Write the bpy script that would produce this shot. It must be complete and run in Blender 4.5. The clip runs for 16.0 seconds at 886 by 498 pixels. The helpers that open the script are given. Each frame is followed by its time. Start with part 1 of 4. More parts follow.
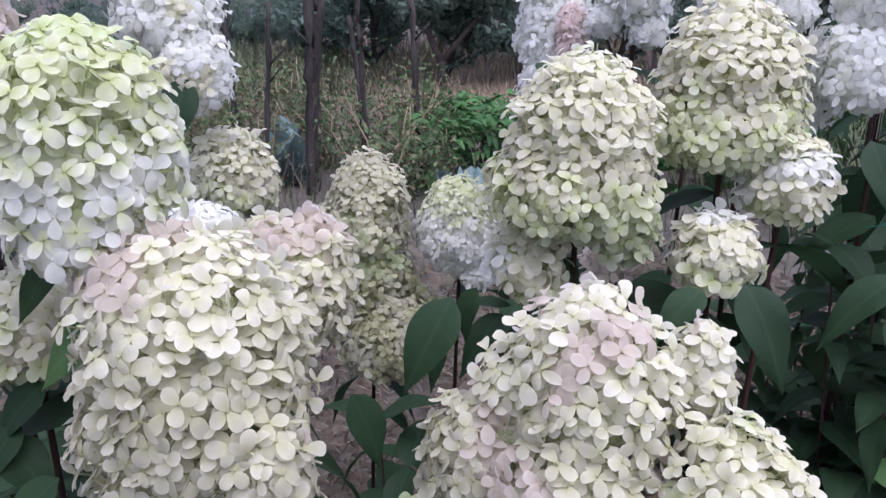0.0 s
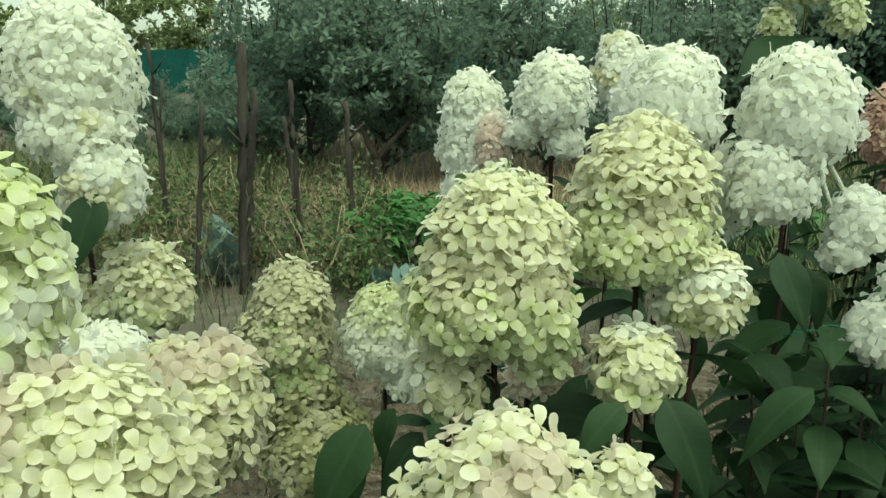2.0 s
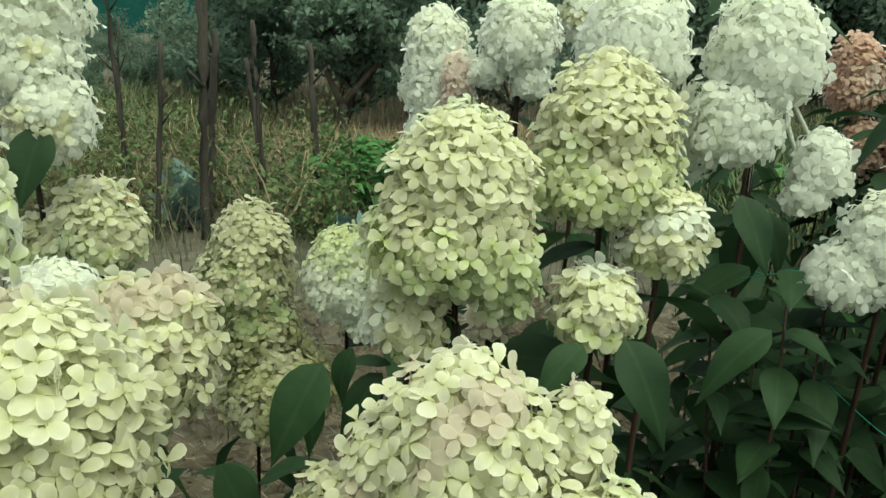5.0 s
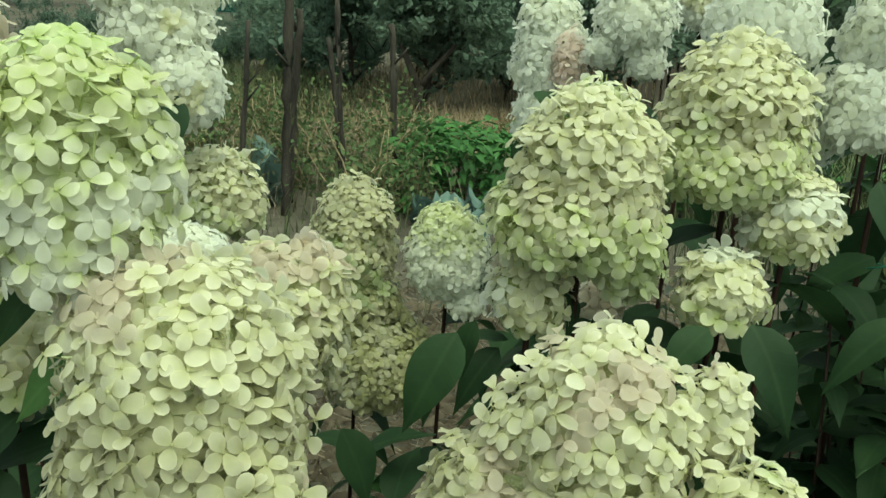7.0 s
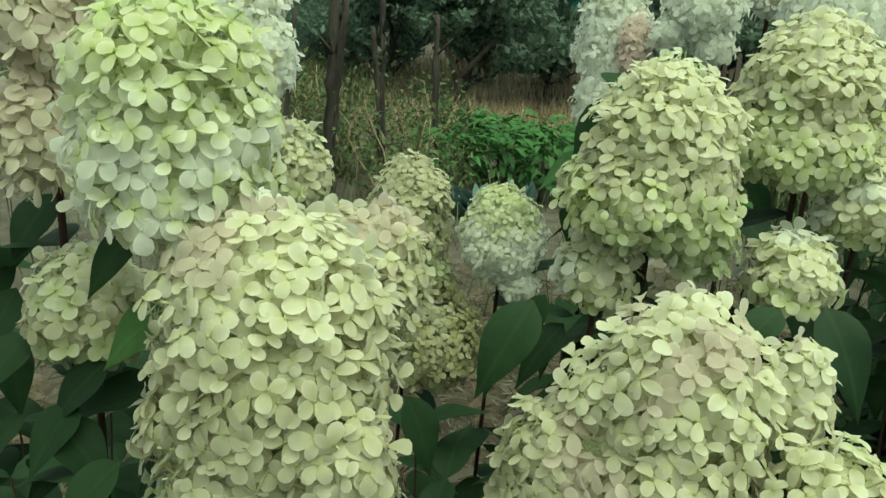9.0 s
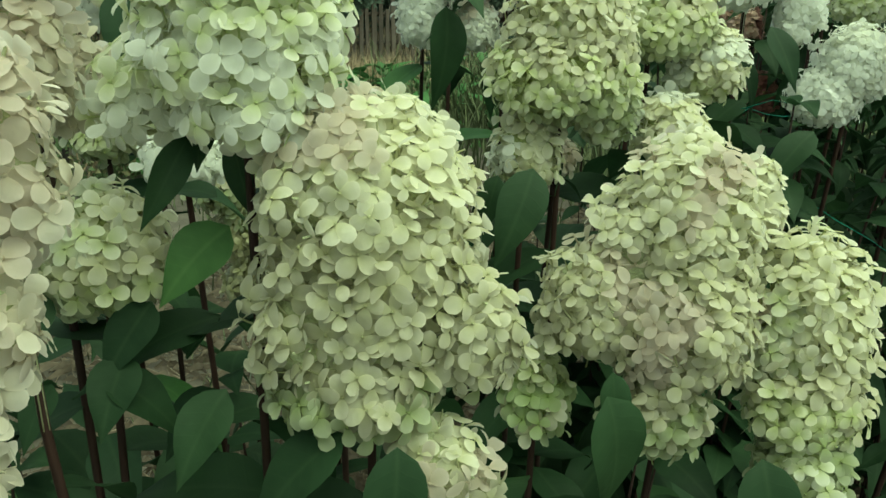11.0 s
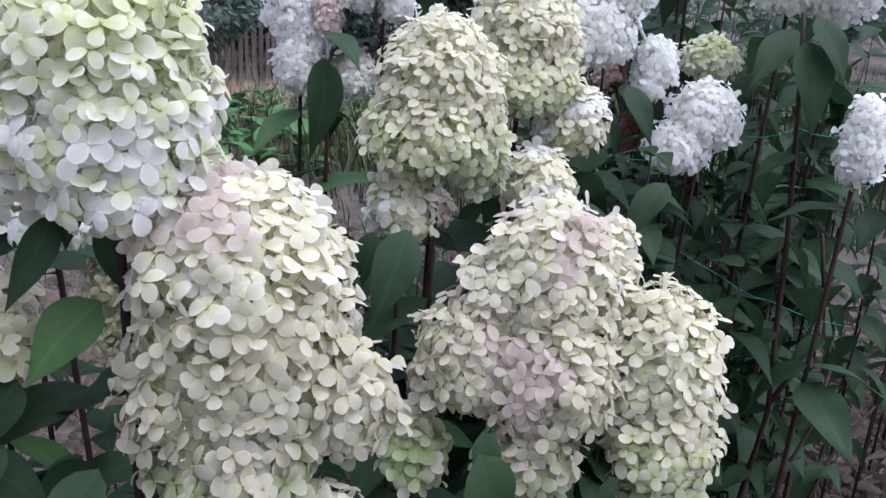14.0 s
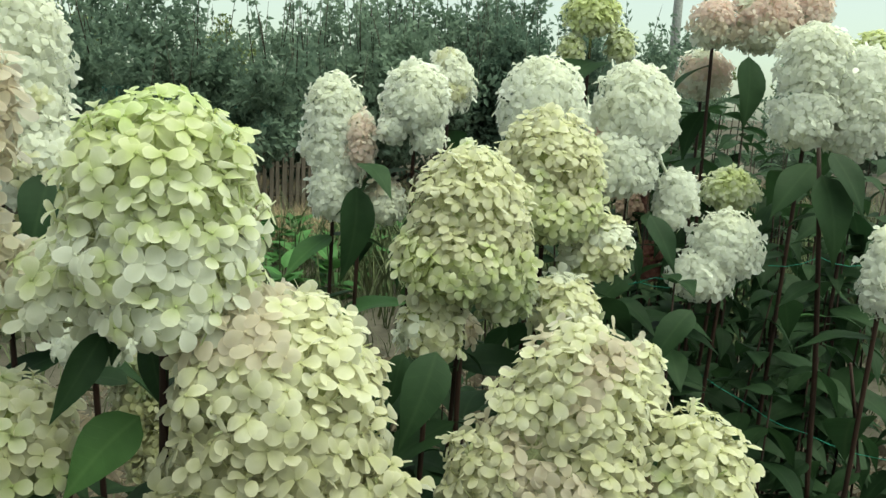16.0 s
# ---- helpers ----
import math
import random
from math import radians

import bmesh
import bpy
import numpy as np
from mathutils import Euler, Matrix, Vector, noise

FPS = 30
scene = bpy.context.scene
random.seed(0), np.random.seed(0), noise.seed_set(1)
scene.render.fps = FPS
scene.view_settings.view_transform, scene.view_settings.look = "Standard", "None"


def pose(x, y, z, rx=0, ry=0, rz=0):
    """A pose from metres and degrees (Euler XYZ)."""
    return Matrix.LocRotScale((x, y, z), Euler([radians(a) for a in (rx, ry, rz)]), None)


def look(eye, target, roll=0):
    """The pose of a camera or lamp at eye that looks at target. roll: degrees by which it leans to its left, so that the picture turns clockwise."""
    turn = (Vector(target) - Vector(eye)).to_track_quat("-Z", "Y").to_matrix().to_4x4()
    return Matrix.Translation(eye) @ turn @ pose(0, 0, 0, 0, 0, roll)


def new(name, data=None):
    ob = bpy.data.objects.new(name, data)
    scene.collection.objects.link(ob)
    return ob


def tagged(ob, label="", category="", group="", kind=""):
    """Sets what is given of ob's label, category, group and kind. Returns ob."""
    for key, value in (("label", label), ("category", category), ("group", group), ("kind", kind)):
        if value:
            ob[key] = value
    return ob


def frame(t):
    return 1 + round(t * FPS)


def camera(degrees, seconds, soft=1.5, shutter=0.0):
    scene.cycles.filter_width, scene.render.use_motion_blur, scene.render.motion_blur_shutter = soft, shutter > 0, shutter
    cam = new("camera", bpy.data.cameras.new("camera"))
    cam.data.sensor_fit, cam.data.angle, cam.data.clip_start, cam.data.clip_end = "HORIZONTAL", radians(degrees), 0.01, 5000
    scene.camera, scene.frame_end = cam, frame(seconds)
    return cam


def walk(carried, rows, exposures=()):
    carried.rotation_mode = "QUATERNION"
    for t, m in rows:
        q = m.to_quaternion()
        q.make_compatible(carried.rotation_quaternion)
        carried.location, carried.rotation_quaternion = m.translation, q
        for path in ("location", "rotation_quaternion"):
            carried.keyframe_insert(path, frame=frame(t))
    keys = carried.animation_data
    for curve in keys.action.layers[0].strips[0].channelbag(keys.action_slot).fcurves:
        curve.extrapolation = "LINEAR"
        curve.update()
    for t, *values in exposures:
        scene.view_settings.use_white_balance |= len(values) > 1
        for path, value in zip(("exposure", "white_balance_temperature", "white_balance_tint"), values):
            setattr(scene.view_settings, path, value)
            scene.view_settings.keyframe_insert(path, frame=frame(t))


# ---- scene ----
cam = camera(56.7, 16.0, soft=1.5)
# seconds, place in metres, then yaw, pitch and roll in degrees
ROWS = [
    (0.0, -0.0010, -0.0140, 1.2922, 0.66, -19.51, -0.15),
    (0.5, 0.0069, 0.0125, 1.2969, -0.81, -18.04, 0.62),
    (1.0, 0.0136, 0.0112, 1.3030, -2.16, -16.56, 1.13),
    (1.5, 0.0218, 0.0027, 1.3087, -3.97, -14.42, 1.17),
    (2.0, 0.0191, 0.0047, 1.3082, -3.77, -12.99, 0.30),
    (2.5, 0.0210, 0.0044, 1.3083, -4.75, -13.48, 0.58),
    (3.0, 0.0216, 0.0015, 1.3096, -5.40, -13.27, 0.84),
    (3.5, 0.0237, 0.0012, 1.3105, -5.72, -13.63, 1.08),
    (3.7, 0.0280, 0.0034, 1.3083, -6.13, -13.99, 1.07),
    (5.8, 0.0126, 0.0176, 1.2918, -6.08, -17.24, 1.78),
    (6.0, 0.0068, 0.0169, 1.2907, -5.35, -17.21, 1.97),
    (6.5, -0.0110, 0.0153, 1.2904, -3.64, -17.34, 2.01),
    (7.0, -0.0275, 0.0126, 1.2888, -1.55, -17.80, 2.11),
    (7.5, -0.0346, 0.0025, 1.2891, 0.75, -16.99, 1.90),
    (8.0, -0.0404, -0.0081, 1.2833, 2.35, -17.40, 2.03),
    (8.2, -0.0440, -0.0109, 1.2809, 2.93, -17.97, 2.03),
    (10.3, -0.2102, 0.0288, 1.2362, -13.24, -18.33, 1.91),
    (10.5, -0.2548, 0.0207, 1.2299, -16.69, -19.82, 0.62),
    (11.0, -0.3172, -0.0001, 1.2178, -23.04, -20.41, 0.73),
    (11.5, -0.3292, -0.0078, 1.2001, -24.99, -19.63, 1.06),
    (12.0, -0.3264, -0.0185, 1.1817, -28.47, -19.04, 1.26),
    (12.5, -0.3266, -0.0242, 1.1713, -29.25, -19.91, 1.38),
    (13.0, -0.3212, -0.0221, 1.1979, -29.97, -24.88, 2.94),
    (13.5, -0.3128, -0.0198, 1.2446, -30.95, -21.79, 3.15),
    (14.0, -0.3148, -0.0121, 1.2547, -31.43, -18.68, 2.54),
    (14.5, -0.3243, -0.0149, 1.2571, -30.90, -15.25, 2.70),
    (15.0, -0.3304, -0.0168, 1.2543, -30.38, -13.98, 2.78),
    (15.5, -0.3293, -0.0229, 1.2579, -29.64, -11.73, 2.43),
    (16.0, -0.3301, -0.0268, 1.2571, -29.39, -9.99, 2.74),
]
LENS_ROWS = [(t, pose(x, y, z, 90 + pitch, 0, yaw) @ pose(0, 0, 0, 0, 0, roll)) for t, x, y, z, yaw, pitch, roll in ROWS]
EXPOSURES = [
    (0.0, 1.34, 5520, 29),
    (0.1, 1.34, 6200, 5),
    (0.4, 1.27, 7260, -21),
    (1.5, 1.23, 7260, -27),
    (3.7, 1.24, 7260, -19),
    (6.0, 1.20, 7260, -25),
    (8.0, 1.07, 7310, -29),
    (11.6, 1.20, 7360, -35),
    (12.0, 1.41, 5690, 17),
    (12.4, 1.55, 5520, 24),
    (13.0, 1.58, 5520, 24),
    (14.0, 1.45, 5520, 26),
    (15.2, 1.24, 5650, 28),
    (15.5, 1.26, 6960, -9),
    (16.0, 1.26, 7260, -19),
]
walk(cam, LENS_ROWS, EXPOSURES)

# ---- world and light: overcast late-summer afternoon ----
world = bpy.data.worlds.new("overcast_sky")
scene.world = world
world.use_nodes = True
wn, wl = world.node_tree.nodes, world.node_tree.links
wn.clear()
w_out = wn.new("ShaderNodeOutputWorld")
w_bg = wn.new("ShaderNodeBackground")
w_hsv = wn.new("ShaderNodeHueSaturation")
w_sky = wn.new("ShaderNodeTexSky")
w_sky.sky_type = "NISHITA"
w_sky.sun_disc = False
w_sky.sun_elevation = radians(70)
w_sky.sun_rotation = radians(144)
w_sky.air_density, w_sky.dust_density, w_sky.ozone_density = 1.0, 1.5, 1.0
w_hsv.inputs["Saturation"].default_value = 0.46
w_hsv.inputs["Hue"].default_value = 0.53
w_bg.inputs["Strength"].default_value = 0.080
wl.new(w_sky.outputs[0], w_hsv.inputs["Color"])
wl.new(w_hsv.outputs[0], w_bg.inputs["Color"])
wl.new(w_bg.outputs[0], w_out.inputs["Surface"])

sun = new("sun", bpy.data.lights.new("sun", "SUN"))
sun.data.energy = 1.9
sun.data.angle = radians(75)
sun.data.color = (1.0, 0.97, 0.92)
sun.matrix_world = look((1.3, -1.8, 6.0), (0, 0, 0))


# ---- materials ----
def material(name, rough=0.7, spec=0.3):
    m = bpy.data.materials.new(name)
    m.use_nodes = True
    b = m.node_tree.nodes["Principled BSDF"]
    b.inputs["Roughness"].default_value = rough
    b.inputs["Specular IOR Level"].default_value = spec
    return m, m.node_tree.nodes, m.node_tree.links, b


def link_noise(nt, ln, scale, detail=4.0, coord="Object"):
    tc = nt.new("ShaderNodeTexCoord")
    nz = nt.new("ShaderNodeTexNoise")
    nz.inputs["Scale"].default_value = scale
    nz.inputs["Detail"].default_value = detail
    ln.new(tc.outputs[coord], nz.inputs["Vector"])
    return nz


def ramp(nt, ln, source, stops):
    r = nt.new("ShaderNodeValToRGB")
    while len(r.color_ramp.elements) < len(stops):
        r.color_ramp.elements.new(0.5)
    for e, (p, c) in zip(r.color_ramp.elements, stops):
        e.position, e.color = p, (*c, 1)
    ln.new(source, r.inputs[0])
    return r


def blend(nt, ln, a, b, factor, mode="MIX"):
    m = nt.new("ShaderNodeMix")
    m.data_type, m.blend_type = "RGBA", mode
    for socket, value in ((m.inputs[6], a), (m.inputs[7], b), (m.inputs[0], factor)):
        if isinstance(value, (int, float)):
            socket.default_value = value
        elif isinstance(value, tuple):
            socket.default_value = (*value, 1)
        else:
            ln.new(value, socket)
    return m.outputs[2]


def random_value(nt, ln, island=0.4):
    """A value that differs from object to object and, less, from loose piece to loose piece."""
    oi, ge, ma = nt.new("ShaderNodeObjectInfo"), nt.new("ShaderNodeNewGeometry"), nt.new("ShaderNodeMath")
    ma.operation = "MULTIPLY_ADD"
    ma.inputs[1].default_value = island
    ln.new(ge.outputs["Random Per Island"], ma.inputs[0])
    mb = nt.new("ShaderNodeMath")
    mb.operation = "MULTIPLY"
    mb.inputs[1].default_value = 1 - island
    ln.new(oi.outputs["Random"], mb.inputs[0])
    ln.new(mb.outputs[0], ma.inputs[2])
    return ma.outputs[0]


def bump(nt, ln, b, height, strength, distance=0.01):
    bp = nt.new("ShaderNodeBump")
    bp.inputs["Strength"].default_value = strength
    bp.inputs["Distance"].default_value = distance
    ln.new(height, bp.inputs["Height"])
    ln.new(bp.outputs[0], b.inputs["Normal"])


def see_through(m, nt, ln, b, colour, amount):
    """Thin living tissue: part of the light passes through it."""
    tr, mx = nt.new("ShaderNodeBsdfTranslucent"), nt.new("ShaderNodeMixShader")
    ln.new(colour, tr.inputs["Color"])
    mx.inputs[0].default_value = amount
    ln.new(b.outputs[0], mx.inputs[1])
    ln.new(tr.outputs[0], mx.inputs[2])
    ln.new(mx.outputs[0], nt["Material Output"].inputs["Surface"])


def petal_material(name, low, mid, high, claw_tint=(0.82, 0.84, 0.64), thin=0.50):
    m, nt, ln, b = material(name, 0.62, 0.25)
    low, mid, high = (tuple(0.93 * v for v in stop) for stop in (low, mid, high))
    r = ramp(nt, ln, random_value(nt, ln, 0.35), [(0.05, low), (0.5, mid), (0.95, high)])
    nz = link_noise(nt, ln, 130.0, 3.0)
    spots = ramp(nt, ln, nz.outputs["Fac"], [(0.35, (0.93, 0.93, 0.88)), (0.65, (1.0, 1.0, 1.0))])
    c = blend(nt, ln, r.outputs[0], spots.outputs[0], 0.8, "MULTIPLY")
    # sepals are greener and deeper in colour towards their claw, palest at the rim; both also paint in shade between
    # sepals and lit edges
    uv, sep = nt.new("ShaderNodeTexCoord"), nt.new("ShaderNodeSeparateXYZ")
    ln.new(uv.outputs["UV"], sep.inputs[0])
    claw = ramp(nt, ln, sep.outputs[0], [(0.0, claw_tint), (0.75, (1.0, 1.0, 1.0))])
    c = blend(nt, ln, c, claw.outputs[0], 1.0, "MULTIPLY")
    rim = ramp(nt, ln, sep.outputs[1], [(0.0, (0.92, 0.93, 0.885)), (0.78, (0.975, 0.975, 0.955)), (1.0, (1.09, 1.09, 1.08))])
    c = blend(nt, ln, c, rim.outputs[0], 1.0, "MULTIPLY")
    ln.new(c, b.inputs["Base Color"])
    fine = link_noise(nt, ln, 420.0, 2.0)
    bump(nt, ln, b, fine.outputs["Fac"], 0.25, 0.002)
    see_through(m, nt, ln, b, blend(nt, ln, c, (1.0, 1.0, 0.97), 0.35), thin)
    return m


GREEN_CLAW = (0.74, 0.81, 0.48)
PALE_CLAW = (0.94, 0.93, 0.86)
PETAL = {
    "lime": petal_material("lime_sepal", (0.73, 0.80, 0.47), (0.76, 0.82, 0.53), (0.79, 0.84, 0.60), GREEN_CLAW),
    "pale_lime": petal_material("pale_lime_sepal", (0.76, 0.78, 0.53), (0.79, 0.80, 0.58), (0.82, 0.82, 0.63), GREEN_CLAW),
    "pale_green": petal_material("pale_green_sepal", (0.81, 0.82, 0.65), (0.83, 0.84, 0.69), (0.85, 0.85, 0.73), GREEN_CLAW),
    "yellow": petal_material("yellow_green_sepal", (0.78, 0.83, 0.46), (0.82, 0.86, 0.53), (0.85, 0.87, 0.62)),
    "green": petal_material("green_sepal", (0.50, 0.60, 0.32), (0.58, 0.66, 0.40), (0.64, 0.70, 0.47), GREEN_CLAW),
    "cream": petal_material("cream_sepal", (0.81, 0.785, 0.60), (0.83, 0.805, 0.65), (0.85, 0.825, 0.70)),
    # darker sepals low on the cream heads: older florets, and shade put into colour
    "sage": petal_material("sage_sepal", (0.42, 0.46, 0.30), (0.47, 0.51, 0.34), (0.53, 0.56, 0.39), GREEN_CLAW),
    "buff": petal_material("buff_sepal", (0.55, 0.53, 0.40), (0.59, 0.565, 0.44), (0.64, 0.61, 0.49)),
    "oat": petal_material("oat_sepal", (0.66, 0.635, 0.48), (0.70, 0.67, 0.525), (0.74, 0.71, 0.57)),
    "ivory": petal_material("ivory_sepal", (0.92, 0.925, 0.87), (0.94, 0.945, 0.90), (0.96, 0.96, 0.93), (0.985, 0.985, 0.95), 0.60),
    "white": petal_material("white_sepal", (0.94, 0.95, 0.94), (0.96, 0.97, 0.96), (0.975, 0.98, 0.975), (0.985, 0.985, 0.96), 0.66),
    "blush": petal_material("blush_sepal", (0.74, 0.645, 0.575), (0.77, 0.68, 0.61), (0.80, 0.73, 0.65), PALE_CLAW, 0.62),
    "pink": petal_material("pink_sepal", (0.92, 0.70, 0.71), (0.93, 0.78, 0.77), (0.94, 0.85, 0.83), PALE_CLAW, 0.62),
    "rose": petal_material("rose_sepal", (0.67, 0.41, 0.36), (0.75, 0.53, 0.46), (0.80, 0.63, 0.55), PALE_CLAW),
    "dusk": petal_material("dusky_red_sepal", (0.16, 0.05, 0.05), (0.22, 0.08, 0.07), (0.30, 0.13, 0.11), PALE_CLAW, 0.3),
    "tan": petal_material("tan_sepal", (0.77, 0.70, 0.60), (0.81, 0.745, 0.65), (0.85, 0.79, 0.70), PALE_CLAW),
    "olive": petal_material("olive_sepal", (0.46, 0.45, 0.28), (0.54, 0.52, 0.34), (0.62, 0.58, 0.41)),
}


def leaf_material(name, dark, light, glow, rough=0.55, thin=0.18):
    m, nt, ln, b = material(name, rough, 0.2)
    r = ramp(nt, ln, random_value(nt, ln, 0.4), [(0.05, dark), (0.95, light)])
    uv = nt.new("ShaderNodeTexCoord")
    sep = nt.new("ShaderNodeSeparateXYZ")
    ln.new(uv.outputs["UV"], sep.inputs[0])
    side = nt.new("ShaderNodeMath")
    side.operation = "ABSOLUTE"
    ln.new(sep.outputs[0], side.inputs[0])
    slant = nt.new("ShaderNodeMath")
    slant.operation = "MULTIPLY_ADD"
    slant.inputs[1].default_value = -0.55
    ln.new(side.outputs[0], slant.inputs[0])
    wander = nt.new("ShaderNodeMath")
    wander.operation = "MULTIPLY_ADD"
    wander.inputs[1].default_value = 0.12
    drift = nt.new("ShaderNodeTexNoise")
    drift.inputs["Scale"].default_value = 4.0
    ln.new(uv.outputs["UV"], drift.inputs["Vector"])
    ln.new(drift.outputs["Fac"], wander.inputs[0])
    ln.new(sep.outputs[1], wander.inputs[2])
    ln.new(wander.outputs[0], slant.inputs[2])
    wave = nt.new("ShaderNodeMath")
    wave.operation = "PINGPONG"
    wave.inputs[1].default_value = 0.055
    ln.new(slant.outputs[0], wave.inputs[0])
    vein = ramp(nt, ln, wave.outputs[0], [(0.0, (1, 1, 1)), (0.012, (0, 0, 0))])
    rib = ramp(nt, ln, side.outputs[0], [(0.0, (1, 1, 1)), (0.03, (0, 0, 0))])
    lines = blend(nt, ln, vein.outputs[0], rib.outputs[0], 1.0, "LIGHTEN")
    nz = link_noise(nt, ln, 3.0, 5.0)
    patch = ramp(nt, ln, nz.outputs["Fac"], [(0.35, (0.75, 0.78, 0.7)), (0.7, (1.1, 1.08, 1.0))])
    c = blend(nt, ln, r.outputs[0], patch.outputs[0], 0.9, "MULTIPLY")
    for share, mask in ((0.03, vein.outputs[0]), (0.14, rib.outputs[0])):
        soft = nt.new("ShaderNodeMath")
        soft.operation = "MULTIPLY"
        soft.inputs[1].default_value = share
        ln.new(mask, soft.inputs[0])
        c = blend(nt, ln, c, glow, soft.outputs[0])
    ln.new(c, b.inputs["Base Color"])
    bump(nt, ln, b, lines, 0.06, 0.003)
    see_through(m, nt, ln, b, c, thin)
    return m


LEAF = leaf_material("hydrangea_leaf", (0.017, 0.040, 0.019), (0.040, 0.079, 0.035), (0.09, 0.14, 0.065), 0.58, 0.34)
PALE_LEAF = leaf_material("young_and_lit_leaf", (0.04, 0.105, 0.035), (0.075, 0.15, 0.05), (0.2, 0.3, 0.12))
CROP_LEAF = leaf_material("crop_leaf", (0.045, 0.115, 0.038), (0.09, 0.21, 0.066), (0.14, 0.26, 0.09), 0.5)
CABBAGE = leaf_material("cabbage_leaf", (0.12, 0.19, 0.19), (0.22, 0.31, 0.31), (0.32, 0.40, 0.38), 0.55)
# leaf colour lightened and blued to carry the haze over the orchard
APPLE_LEAF = leaf_material("apple_leaf", (0.13, 0.195, 0.165), (0.25, 0.325, 0.265), (0.18, 0.21, 0.15), 0.5, 0.5)
FAR_LEAF = leaf_material("far_tree_leaf", (0.15, 0.19, 0.09), (0.26, 0.31, 0.15), (0.1, 0.15, 0.08), 0.6)
DRY_LEAF = leaf_material("withered_leaf", (0.11, 0.11, 0.06), (0.22, 0.205, 0.12), (0.16, 0.14, 0.08), 0.8)
TOMATO_LEAF = leaf_material("tomato_leaf", (0.07, 0.12, 0.055), (0.14, 0.19, 0.09), (0.1, 0.12, 0.06), 0.7)


def rough_material(name, a, b2, scale, rough=0.85, depth=0.01, stretch=(1, 1, 1)):
    m, nt, ln, b = material(name, rough, 0.2)
    tc, mp = nt.new("ShaderNodeTexCoord"), nt.new("ShaderNodeMapping")
    mp.inputs["Scale"].default_value = stretch
    ln.new(tc.outputs["Object"], mp.inputs["Vector"])
    n1, n2 = nt.new("ShaderNodeTexNoise"), nt.new("ShaderNodeTexNoise")
    n1.inputs["Scale"].default_value, n2.inputs["Scale"].default_value = scale, scale * 7
    n1.inputs["Detail"].default_value = n2.inputs["Detail"].default_value = 6
    ln.new(mp.outputs[0], n1.inputs["Vector"])
    ln.new(mp.outputs[0], n2.inputs["Vector"])
    base = ramp(nt, ln, n1.outputs["Fac"], [(0.3, a), (0.7, b2)])
    grain = ramp(nt, ln, n2.outputs["Fac"], [(0.3, (0.6, 0.6, 0.6)), (0.7, (1.15, 1.15, 1.15))])
    tint = ramp(nt, ln, random_value(nt, ln, 0.6), [(0.0, (0.75, 0.75, 0.75)), (1.0, (1.15, 1.12, 1.08))])
    c = blend(nt, ln, base.outputs[0], grain.outputs[0], 0.8, "MULTIPLY")
    c = blend(nt, ln, c, tint.outputs[0], 0.8, "MULTIPLY")
    ln.new(c, b.inputs["Base Color"])
    bump(nt, ln, b, n2.outputs["Fac"], 0.6, depth)
    return m


STEM = rough_material("red_brown_stem", (0.020, 0.012, 0.010), (0.050, 0.026, 0.020), 30, 0.6, 0.002, (1, 1, 0.2))
GREEN_STEM = rough_material("green_stem", (0.05, 0.07, 0.03), (0.09, 0.11, 0.05), 30, 0.6, 0.002, (1, 1, 0.2))
CORE = rough_material("panicle_core", (0.38, 0.45, 0.18), (0.52, 0.57, 0.28), 60, 0.8, 0.003)
WHITE_CORE = rough_material("white_panicle_core", (0.70, 0.73, 0.60), (0.80, 0.82, 0.72), 60, 0.8, 0.003)
PALE_CORE = rough_material("pale_panicle_core", (0.50, 0.55, 0.30), (0.64, 0.67, 0.44), 60, 0.8, 0.003)
BARK = rough_material("apple_bark", (0.045, 0.038, 0.032), (0.10, 0.085, 0.07), 14, 0.9, 0.02, (1, 1, 0.35))
STAKE = rough_material("weathered_stake", (0.028, 0.025, 0.023), (0.085, 0.074, 0.066), 18, 0.9, 0.008, (1, 1, 0.12))
BOARD = rough_material("grey_brown_board", (0.10, 0.084, 0.070), (0.20, 0.168, 0.142), 10, 0.9, 0.006, (1, 1, 0.1))
SOIL = rough_material("dry_soil_and_grass", (0.062, 0.056, 0.046), (0.125, 0.112, 0.092), 1.3, 0.95, 0.03)
STRAW = rough_material("straw", (0.14, 0.115, 0.085), (0.30, 0.25, 0.19), 5, 0.8, 0.002)
DRY_GRASS = rough_material("dry_grass", (0.25, 0.195, 0.125), (0.43, 0.34, 0.235), 3, 0.85, 0.002)
WEED = rough_material("green_grass", (0.065, 0.09, 0.045), (0.13, 0.15, 0.075), 3, 0.75, 0.002)
NET = rough_material("green_shade_net", (0.008, 0.062, 0.055), (0.013, 0.088, 0.078), 3, 0.8, 0.002)
CORD = rough_material("green_cord", (0.015, 0.15, 0.11), (0.03, 0.24, 0.18), 20, 0.5, 0.0005)
POLE = rough_material("grey_concrete_pole", (0.30, 0.31, 0.32), (0.40, 0.41, 0.42), 3, 0.8, 0.004)
TOMATO = rough_material("ripe_tomato_skin", (0.50, 0.03, 0.015), (0.62, 0.06, 0.02), 20, 0.3, 0.0005)
GREEN_TOMATO = rough_material("unripe_tomato_skin", (0.25, 0.30, 0.10), (0.36, 0.38, 0.17), 20, 0.35, 0.0005)


# ---- builders ----


